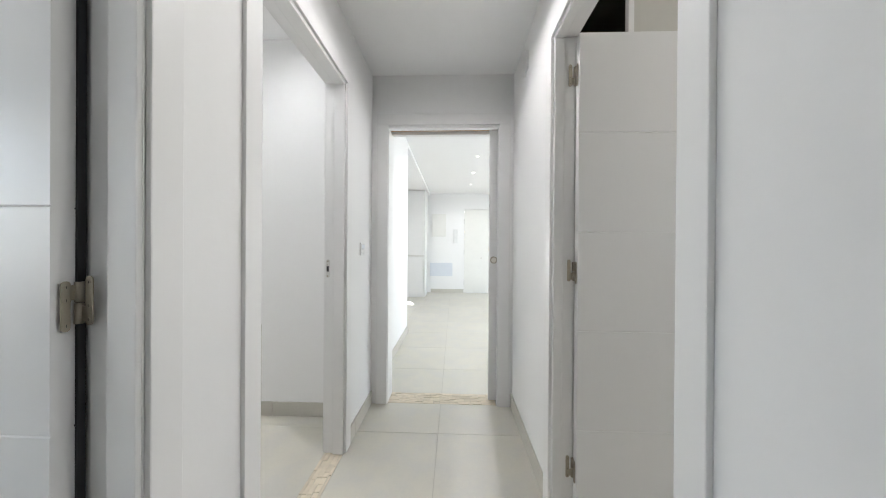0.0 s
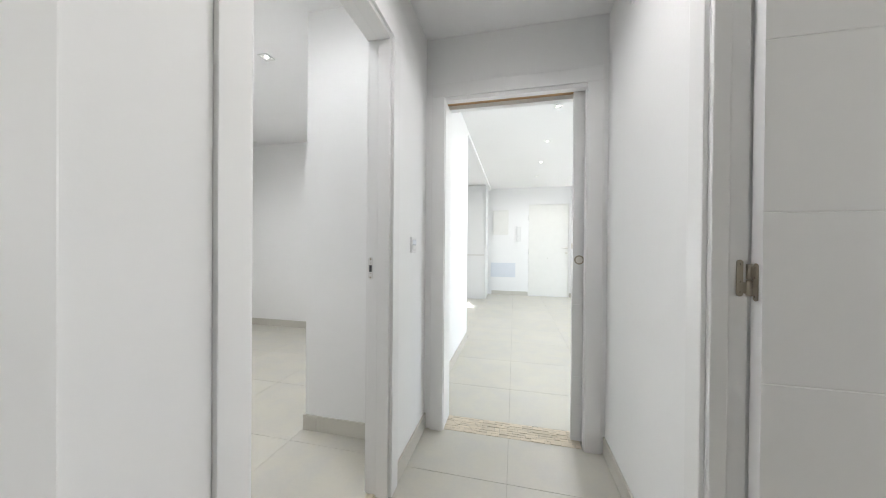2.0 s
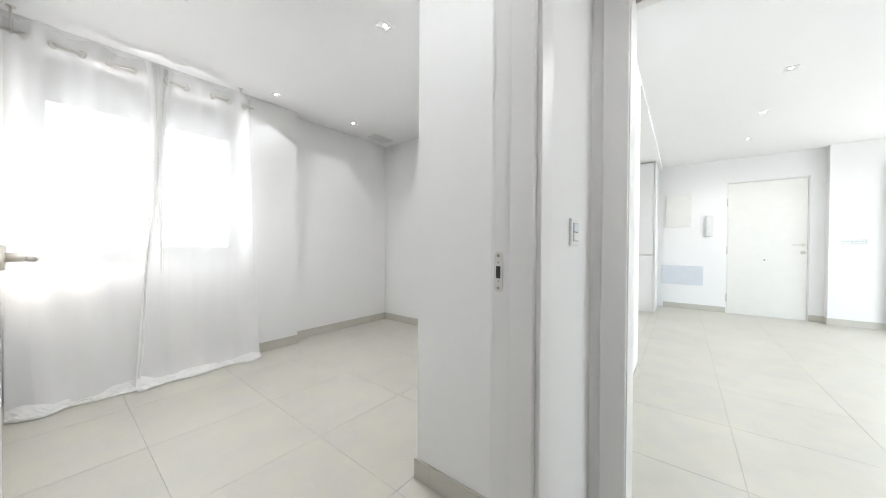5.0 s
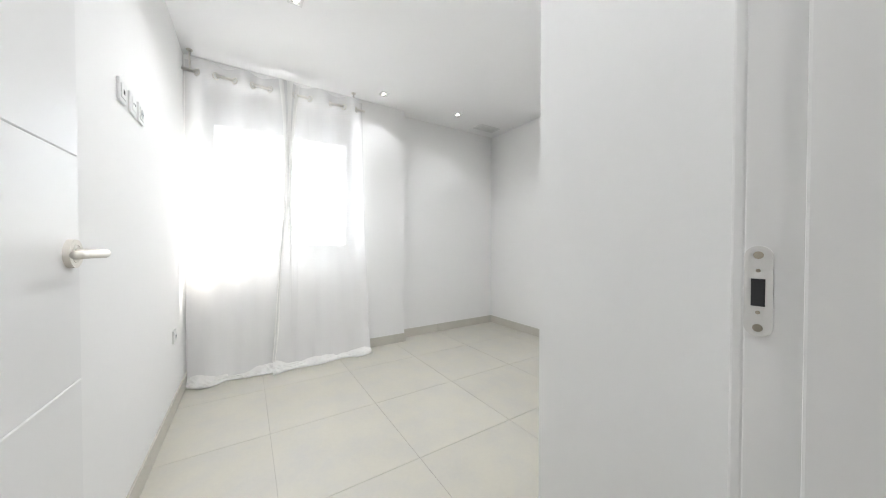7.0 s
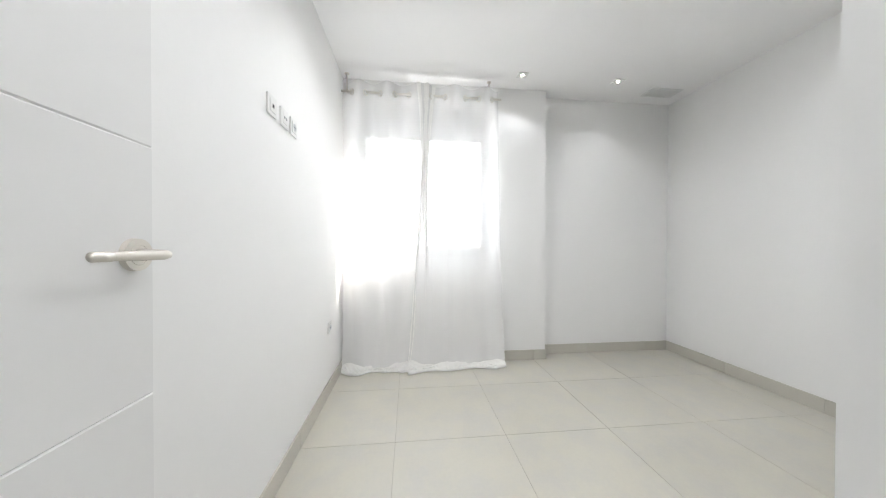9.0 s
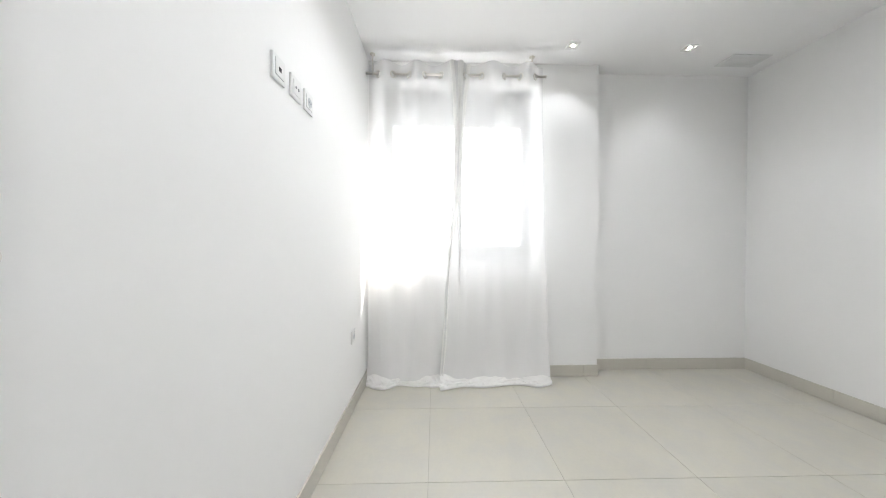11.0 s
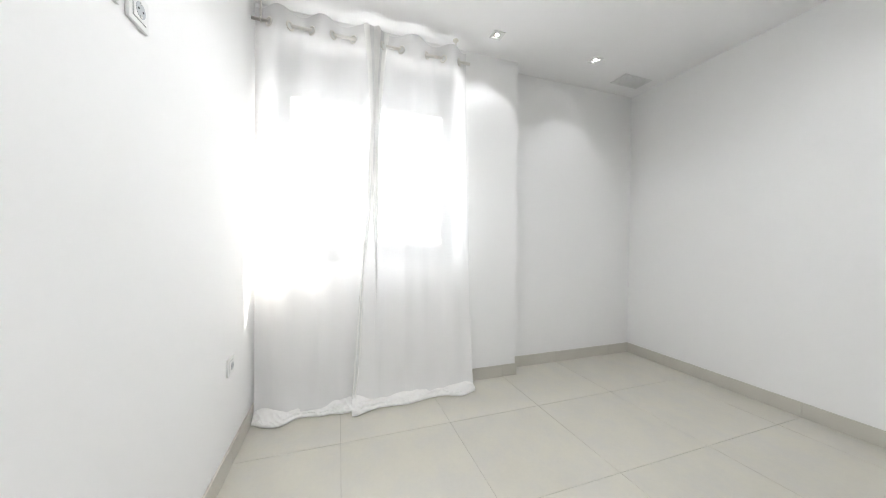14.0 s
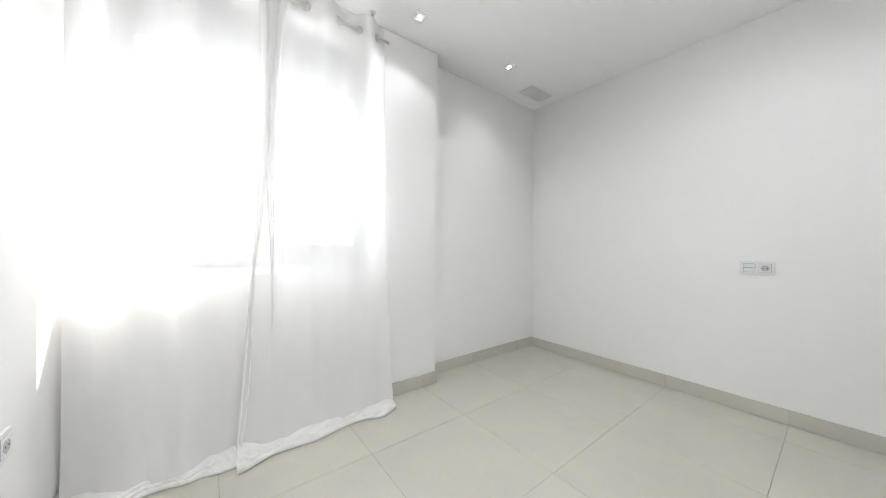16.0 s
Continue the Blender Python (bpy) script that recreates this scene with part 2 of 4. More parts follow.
structure("wall_hall_west", wall_y(B(), CL - WT, CL, -1.6, CE, TOP, [(*D_SIDE, 0, DOOR_H), (*D_BED, 0, DOOR_H)]), PLASTER, "smooth white plaster hall wall with two doorways", "wall")
structure("wall_hall_east", wall_y(B(), CR, CR + WTE, -1.6, CE, TOP, [(*D_BATH, 0, DOOR_H)]), PLASTER, "smooth white plaster hall wall with one doorway", "wall")
structure("wall_hall_south", wall_x(B(), CL - WT, CR + WTE, -1.72, -1.6, TOP), PLASTER, "plain white plaster wall closing the hall", "wall")
bm = wall_x(B(), CL - WT, 1.32, CE, CE + 0.045, TOP, [(*END_X, 0, END_H + 0.03)])
wall_x(bm, CL - WT, 1.32, END_B - 0.045, END_B, TOP, [(*END_X, 0, END_H + 0.03)])
box(bm, CL - WT, END_X[0], CE + 0.045, END_B - 0.045, 0, TOP)
box(bm, 1.24, 1.32, CE + 0.045, END_B - 0.045, 0, TOP)
box(bm, 1.32, LE + 0.12, CE, END_B, 0, TOP)
structure("wall_hall_north", bm, PLASTER, "white plaster end wall with a pocket for a sliding door", "wall")
structure("wall_block", box(B(), BLK_X, CL - WT, BLK_Y, 4.17, 0, TOP), PLASTER, "white plastered block jutting into the bedroom", "wall")
structure("wall_living_west", box(B(), CL - WT, LW, CE + 0.17, 4.17, 0, TOP), PLASTER, "white plaster living room wall", "wall")
structure("wall_bedroom_south", wall_x(B(), -3.79, CL - WT, BS - 0.13, BS, TOP), PLASTER, "white plaster bedroom wall with sockets", "wall")
bm = wall_y(B(), -3.79, BW, BS, NIB, TOP, [(*WIN_Y, *WIN_Z)])
box(bm, -3.79, BW2, NIB, BN, 0, TOP)
structure("wall_bedroom_west", bm, PLASTER, "white plaster window wall with a shallow step", "wall")
structure("wall_bedroom_north", box(B(), -3.79, BLK_X, BN, BN + 0.13, 0, TOP), PLASTER, "plain white plaster bedroom wall", "wall")
structure("wall_living_north", wall_x(B(), LW - 2.2, 1.35, LN, LN + 0.14, TOP, [(-2.10, -1.335, 0.78, 1.06), (0.313, 1.205, 0, 2.12)]), PLASTER, "white plaster wall with the entrance door and an unseen slot for sunlight", "wall")
structure("wall_porch", wall_x(B(), 1.35, LE + 0.12, 7.75, 8.024, TOP, [(1.98, 2.95, 0, 2.15)]), PLASTER, "white plaster wall with a glazed door", "wall")
structure("wall_living_east", wall_y(B(), LE, LE + 0.12, END_B, 7.75, TOP, [(3.4, 6.6, 0, 2.2)]), PLASTER, "white plaster wall with a wide unseen opening, added for fill light", "wall")
structure("wall_kitchen_west", wall_y(B(), -2.78, -2.62, 4.23, LN, TOP), PLASTER, "plain white plaster kitchen wall", "wall")
structure("wall_kitchen_south", box(B(), -2.78, BLK_X, 4.242, 4.30, 0, TOP), PLASTER, "white plaster kitchen wall", "wall")
structure("wall_side_room_west", wall_y(B(), -3.62, -3.5, -1.72, BS - 0.13, TOP, [(-1.4, -0.2, 0.9, 2.1)]), PLASTER, "white plaster wall with a window", "wall")
structure("wall_side_room_south", wall_x(B(), -3.62, CL - WT, -1.84, -1.72, TOP), PLASTER, "plain white plaster wall", "wall")
structure("wall_bath_east", wall_y(B(), 2.7, 2.82, -0.4, CE, TOP, [(0.8, 1.6, 1.3, 2.0)]), PLASTER, "plain white plaster wall with a small unseen opening for fill light", "wall")
structure("wall_bath_south", wall_x(B(), CR + WTE, 2.82, -0.52, -0.4, TOP), PLASTER, "plain white plaster wall", "wall")

structure("ceiling_hall", box(B(), CL, CR, -1.6, CE, HALL_H, HALL_H + 0.2), CEILING, "smooth white plaster hall ceiling", "ceiling")
bm = box(B(), BW, CL - WT, BS, BLK_Y, BED_H, BED_H + 0.2)
box(bm, BW, BLK_X, BLK_Y, NIB, BED_H, BED_H + 0.2)
box(bm, BW2, BLK_X, NIB, BN, BED_H, BED_H + 0.2)
structure("ceiling_bedroom", bm, CEILING, "smooth white plaster bedroom ceiling", "ceiling")
structure("ceiling_living", box(B(), LW, LE, END_B, LN, LIV_H, LIV_H + 0.25), CEILING, "smooth white plaster living room ceiling", "ceiling")
structure("ceiling_kitchen", box(B(), -2.62, LW, 4.17, LN, 2.452, 2.65), CEILING, "lowered white kitchen ceiling", "ceiling")
structure("ceiling_side_room", box(B(), -3.5, CL - WT, -1.72, BS - 0.13, 2.45, 2.6), CEILING, "smooth white ceiling", "ceiling")
structure("ceiling_bath", box(B(), CR + WTE, 2.7, -0.4, CE, 2.40, 2.6), CEILING, "smooth white ceiling", "ceiling")

floor = structure("floor", box(B(), -3.79, LE + 0.12, -1.84, 8.024, -0.15, -0.0022), GROUT, "grouted screed under pale greige porcelain tiles", "floor")
structure("ground", box(B(), -400, 400, -400, 400, -0.5, -0.2), GROUND, "pale paving outside the building", "ground")
structure("roof", box(B(), -3.79, LE + 0.12, -1.84, 8.024, TOP, TOP + 0.2), PALE_WALL, "flat roof slab over the rooms", "roof")

# ---- doors ----


def architrave(parent, axis, face, out, a, b, top, width=0.072, proud=0.013, left=True, right=True):
    """The flat casing round an opening: axis 'x' or 'y' is the way the wall runs; out is +1 or -1 along the other axis."""
    lo, hi = sorted((face, face + out * proud))

    def bit(name, p, q, z0, z1, l, h):
        part(name, box(B(), p, q, l, h, z0, z1, 0.003) if axis == "x" else box(B(), l, h, p, q, z0, z1, 0.003), TRIM, parent)

    if left:
        bit("casing_upright", a - width, a, 0, top, lo, hi)
    if right:
        bit("casing_upright", b, b + width, 0, top, lo, hi)
    bit("casing_head", a - width, b + width, top, top + width, lo, hi)


def frame_y(name, label, xc, xr, y0, y1, hinge_y=None):
    """A lined doorway in a wall that runs along y: xc is the hall face, xr the room face."""
    t = thing(name, label, "door frame", (xc, (y0 + y1) / 2, 0), kind="structure")
    s = 1 if xr > xc else -1
    lo, hi = min(xc, xr), max(xc, xr)
    L = 0.012
    part("jamb_lining", box(B(), lo, hi, y0, y0 + L, 0, DOOR_H - L, 0.0015), TRIM, t)
    part("jamb_lining", box(B(), lo, hi, y1 - L, y1, 0, DOOR_H - L, 0.0015), TRIM, t)
    part("head_lining", box(B(), lo, hi, y0, y1, DOOR_H - L, DOOR_H, 0.0015), TRIM, t)
    a, b = sorted((xc, xr - s * 0.046))
    part("door_stop", box(B(), a, b, y0 + L, y0 + L + 0.012, 0, DOOR_H - L, 0.003), TRIM, t)
    part("door_stop", box(B(), a, b, y1 - L - 0.012, y1 - L, 0, DOOR_H - L, 0.003), TRIM, t)
    part("door_stop", box(B(), a, b, y0 + L + 0.012, y1 - L - 0.012, DOOR_H - L - 0.012, DOOR_H - L, 0.003), TRIM, t)
    architrave(t, "y", xc, -s, y0 + 0.008, y1 - 0.008, DOOR_H - 0.008)
    architrave(t, "y", xr, s, y0 + 0.008, y1 - 0.008, DOOR_H - 0.008)
    return t


GROOVES = (0.378, 0.785, 1.191, 1.598)


def leaf(name, label, width, height=1.993, thick=0.036, grooves=GROOVES, handle=None):
    """A flush lacquered leaf, hinged at its origin, running along +x, its faces at y 0 and y -thick, with V grooves across both faces."""
    t = thing(name, label, "door")
    zs = [0.012] + [g for g in grooves] + [height + 0.012]
    bm = B()
    prof = []
    d, w = 0.0020, 0.0026
    for k, z in enumerate(zs):
        if 0 < k < len(zs) - 1:
            prof += [(0, z - w), (d, z), (0, z + w)]
        else:
            prof += [(0, z)]
    front = [[bm.verts.new((x, -p, z)) for p, z in prof] for x in (0.0, width)]
    back = [[bm.verts.new((x, -thick + p, z)) for p, z in prof] for x in (0.0, width)]
    n = len(prof)
    for i in range(n - 1):
        bm.faces.new((front[0][i], front[1][i], front[1][i + 1], front[0][i + 1]))
        bm.faces.new((back[0][i + 1], back[1][i + 1], back[1][i], back[0][i]))
    for k in (0, 1):
        for i in range(n - 1):
            bm.faces.new((front[k][i], front[k][i + 1], back[k][i + 1], back[k][i]))
    bm.faces.new((front[0][0], front[1][0], back[1][0], back[0][0]))
    bm.faces.new((front[0][-1], front[1][-1], back[1][-1], back[0][-1]))
    part("leaf", bm, LACQUER, t)
    return t


def lever(parent, x, y, z, out, way):
    """A rosette and a lever on a leaf face: out is the side (+1 or -1 along y), way the lever's direction along x."""
    rose = part("rosette", rod(B(), (x, y, z), (x, y + out * 0.009, z), 0.0270, 40, 0.0262), NICKEL, parent, "satin nickel rosette")
    part("rosette_ring", torus(B(), Matrix.Translation((x, y + out * 0.0092, z)) @ Matrix.Rotation(math.pi / 2, 4, "X"), 0.0165, 0.0009, 36, 8), NICKEL, rose)
    part("spindle_neck", rod(B(), (x, y + out * 0.009, z), (x, y + out * 0.040, z), 0.0100, 24, 0.0085), NICKEL, parent, smooth=True)
    bar = B()
    rings = []
    for f in range(13):
        q = f / 12
        px = x + way * (-0.012 + 0.127 * q)
        w, h = 0.0075 - 0.0018 * q, 0.0085 - 0.0025 * q
        if f in (0, 12):
            w, h = w * 0.7, h * 0.7
        rings.append([bar.verts.new((px, y + out * (0.045 + 0.003 * math.sin(q * 3.0)) + w * math.cos(a), z + h * math.sin(a))) for a in [2 * math.pi * k / 16 for k in range(16)]])
    for p, q in zip(rings, rings[1:]):
        for k in range(16):
            bar.faces.new((p[k], p[(k + 1) % 16], q[(k + 1) % 16], q[k]))
    bar.faces.new(rings[0])
    bar.faces.new(rings[-1])
    arm = part("lever", bar, NICKEL, parent, "satin nickel lever", True)
    part("grip_end", rod(B(), (x + way * 0.090, y + out * 0.0462, z), (x + way * 0.114, y + out * 0.0455, z), 0.0073, 20, 0.0068), NICKEL, arm, "darker brushed grip", True)


def hinge(parent, at, along, across):
    """A butt hinge with a knuckle and two slotted plates: along, across are unit directions of its two plates."""
    at, p, q = Vector(at), Vector(along), Vector(across)
    h = 0.078
    holder = part("hinge_knuckle", rod(rod(B(), at + Vector((0, 0, -h / 2)), at + Vector((0, 0, -0.001)), 0.0068, 16), at + Vector((0, 0, 0.001)), at + Vector((0, 0, h / 2)), 0.0068, 16), BRASS, parent, "dull nickel hinge knuckle", True)
    for d, z0, z1, n0, n1 in ((p, -0.050, 0.042, 0.006, 0.034), (q, -0.042, 0.050, -0.034, -0.006)):
        n = d.cross(Vector((0, 0, 1)))
        for a, b, c0, c1, name in ((0.0135, 0.0345, z0, z1, "hinge_plate"), (0.003, 0.015, n0, n1, "hinge_neck")):
            e, f = at + d * a, at + d * b
            h2 = 0.0012
            bm = box(B(), min(e.x, f.x) - abs(n.x) * h2, max(e.x, f.x) + abs(n.x) * h2, min(e.y, f.y) - abs(n.y) * h2, max(e.y, f.y) + abs(n.y) * h2, at.z + c0, at.z + c1)
            if name == "hinge_plate":
                bm.free()
                bm = stadium(B(), at + d * 0.0205 + Vector((0, 0, (c0 + c1) / 2)), (0, 0, 1), d, (c1 - c0) / 2, 0.0070, 0.0024)
            part(name, bm, BRASS, holder)
        for k in (0.12, 0.62 if d is p else 0.40, 0.88):
            c = at + d * 0.0205 + Vector((0, 0, z0 + (z1 - z0) * k))
            part("screw", rod(B(), c - n * 0.0020, c + n * 0.0020, 0.0038, 14), BRASS, holder)
            part("screw_slot", box(B(), c.x - 0.0005 - abs(n.x) * 0.0018, c.x + 0.0005 + abs(n.x) * 0.0018, c.y - 0.0005 - abs(n.y) * 0.0018, c.y + 0.0005 + abs(n.y) * 0.0018, c.z - 0.0025, c.z + 0.0025), DARK, holder)


frame_y("door_frame_bedroom", "white lacquered door frame of the bedroom", CL, CL - WT, *D_BED)
frame_y("door_frame_side", "white lacquered door frame of a side room", CL, CL - WT, *D_SIDE)
frame_y("door_frame_bath", "white lacquered door frame off the hall", CR, CR + WTE, *D_BATH)

# strike plate in the bedroom frame
sp = thing("strike_plate", "stainless strike plate in the white door jamb", "strike plate", (CL - WT + 0.012, D_BED[1] - 0.012, 1.006))
y = D_BED[1] - 0.012
bm = stadium(B(), (CL - WT + 0.012, y - 0.001, 1.006), (0, 0, 1), (1, 0, 0), 0.050, 0.0115, 0.002)
part("plate", bm, STEEL, sp)
# a raised black block paints the shade of the hole
part("latch_hole", box(B(), CL - WT + 0.0065, CL - WT + 0.0175, y - 0.0035, y - 0.001, 1.006 - 0.016, 1.006 + 0.014), DARK, sp, "black block for the shade of the latch recess")
for dz in (-0.040, -0.023, 0.023, 0.040):
    part("screw", rod(B(), (CL - WT + 0.012, y - 0.0032, 1.006 + dz), (CL - WT + 0.012, y - 0.001, 1.006 + dz), 0.0042 if abs(dz) > 0.03 else 0.002, 12), BRASS, sp)

# bedroom leaf, open almost flat against the south wall
t = leaf("door_bedroom", "white lacquered grooved door standing open into the bedroom", 0.75, grooves=(0.367, 0.797, 1.226, 1.656))
lever(t, 0.75 - 0.036, -0.036, 1.040, -1, -1)
lever(t, 0.75 - 0.036, 0.0, 1.040, 1, -1)
t.matrix_basis = pose(-0.652, 0.985, 0, 0, 0, 179.0)
# side room leaf
t = leaf("door_side_room", "white lacquered grooved door standing open on nickel hinges", 0.70)
t.matrix_basis = pose(-0.639, 0.6495, 0, 0, 0, 180)
bpy.context.view_layer.update()
for z in (0.20, 1.015, 1.85):
    hinge(t, (-0.6325, 0.6865, z), (0, -1, 0), (1, 0, 0))
# black strip stands in for the dark room showing through the hinge gap
part("rubber_seal", box(B(), -0.650, -0.6345, 0.6862, 0.6992, 0.0, 2.00), DARK, t, "black strip painted in for the dark of the hinge gap")
# bath leaf
t = leaf("door_bath", "white lacquered grooved door standing open on three hinges", 0.70)
t.matrix_basis = pose(0.5765, 1.4455, 0, 0, 0, 0)
bpy.context.view_layer.update()
for z in (0.201, 1.027, 1.846):
    hinge(t, (0.573, 1.445, z), (0, -1, 0), (-1, 0, 0))

# sliding door and its lined pocket
t = thing("door_frame_sliding", "white lacquered casing of a pocket sliding door", "door frame", (0, CE, 0), kind="structure")
architrave(t, "x", CE, -1, END_X[0] + 0.008, END_X[1] - 0.008, END_H + 0.008, width=0.080)
architrave(t, "x", END_B, 1, END_X[0] + 0.008, END_X[1] - 0.008, END_H + 0.008, width=0.080)
for ya, yb in ((CE, CE + 0.045), (END_B - 0.045, END_B)):
    part("head_lining", box(B(), END_X[0], END_X[1], ya, yb, END_H - 0.012, END_H + 0.028, 0.0015), TRIM, t)
    part("jamb_lining", box(B(), END_X[1] - 0.012, END_X[1], ya, yb, 0, END_H - 0.012, 0.0015), TRIM, t)
part("jamb_lining", box(B(), END_X[0], END_X[0] + 0.012, CE, END_B, 0, END_H - 0.012, 0.0015), TRIM, t)
part("track_board", box(B(), END_X[0] + 0.002, 1.2, CE + 0.047, END_B - 0.047, END_H + 0.012, END_H + 0.027), WOOD, t, "bare brown board in the track slot")
t = leaf("sliding_door", "white lacquered grooved sliding door mostly inside its pocket", 0.86, height=1.985)
bm = rod(B(), (0.033, -0.0365, 1.037), (0.033, -0.0405, 1.037), 0.026, 32)
part("finger_pull", bm, BRASS, t, "round satin nickel finger pull")
part("pull_cup", rod(B(), (0.033, -0.0400, 1.037), (0.033, -0.0412, 1.037), 0.019, 32), NICKEL, t)
part("latch_hook", box(B(), -0.006, 0.001, -0.026, -0.010, 1.100, 1.130, 0.002), NICKEL, t, "small nickel latch on the edge")
t.matrix_basis = pose(0.326, 2.424, 0)

# ---- bedroom window, rod and curtains ----
t = thing("window_1", "anthracite aluminium sliding window with a part-lowered shutter", "window", (-3.73, 1.63, WIN_Z[0]), kind="structure")
y0, y1, z0, z1, xa, xb = WIN_Y[0], WIN_Y[1], WIN_Z[0], WIN_Z[1], -3.775, -3.705
part("window_frame", box(B(), xa, xb, y0, y0 + 0.045, z0, z1, 0.002), ANTHRACITE, t)
part("window_frame", box(B(), xa, xb, y1 - 0.045, y1, z0, z1, 0.002), ANTHRACITE, t)
part("window_frame", box(B(), xa, xb, y0 + 0.045, y1 - 0.045, z0, z0 + 0.055, 0.002), ANTHRACITE, t)
part("window_frame", box(B(), xa, xb, y0 + 0.045, y1 - 0.045, z1 - 0.05, z1, 0.002), ANTHRACITE, t)
ym = (y0 + y1) / 2
for ya, yb, x in ((y0 + 0.045, ym + 0.03, -3.725), (ym - 0.03, y1 - 0.045, -3.755)):
    sash = part("sash", box(B(), x - 0.014, x + 0.014, ya, ya + 0.042, z0 + 0.055, z1 - 0.05, 0.002), ANTHRACITE, t)
    part("sash_stile", box(B(), x - 0.014, x + 0.014, yb - 0.042, yb, z0 + 0.055, z1 - 0.05, 0.002), ANTHRACITE, sash)
    part("sash_rail", box(B(), x - 0.013, x + 0.013, ya + 0.042, yb - 0.042, z0 + 0.055, z0 + 0.142, 0.002), ANTHRACITE, sash)
    part("sash_rail", box(B(), x - 0.013, x + 0.013, ya + 0.042, yb - 0.042, z1 - 0.11, z1 - 0.05, 0.002), ANTHRACITE, sash)
    pane = part("pane", box(B(), x - 0.003, x + 0.003, ya + 0.038, yb - 0.038, z0 + 0.135, z1 - 0.105), GLASS, sash, "clear glass pane")
    pane.visible_shadow = False
for k in range(5):
    part("shutter_slat", box(B(), -3.788, -3.778, y0 + 0.01, y1 - 0.01, 2.07 + k * 0.058, 2.07 + k * 0.058 + 0.055, 0.003), ANTHRACITE, t)

ROD_X, ROD_Z = -3.465, 2.352
t = thing("curtain_rod", "brushed nickel curtain rod on ceiling brackets", "curtain rod", (ROD_X, 1.59, ROD_Z))
part("pole", rod(B(), (ROD_X, 0.915, ROD_Z), (ROD_X, 2.290, ROD_Z), 0.0095, 20), ROD_METAL, t, smooth=True)
for y in (0.962, 2.180):
    br = part("bracket", rod(B(), (ROD_X, y, ROD_Z + 0.006), (ROD_X, y, BED_H), 0.006, 14), ROD_METAL, t, "nickel ceiling bracket", True)
    part("bracket_plate", rod(B(), (ROD_X, y, BED_H - 0.006), (ROD_X, y, BED_H), 0.02, 20), NICKEL, br)
    torus(bm := B(), Matrix.Translation((ROD_X, y, ROD_Z)) @ Matrix.Rotation(math.pi / 2, 4, "X"), 0.0135, 0.0035)
    part("bracket_ring", bm, ROD_METAL, br, smooth=True)

TROUGHS = (0.945, 1.178, 1.420, 1.728, 2.024, 2.262)


def fold(y):
    """The phase of the folds at y: 0 where the cloth passes behind the rod."""
    ks = (0.70,) + TROUGHS + (2.52,)
    for k in range(len(ks) - 1):
        if ks[k] <= y <= ks[k + 1]:
            return 2 * math.pi * (k + (y - ks[k]) / (ks[k + 1] - ks[k]))
    return 0.0


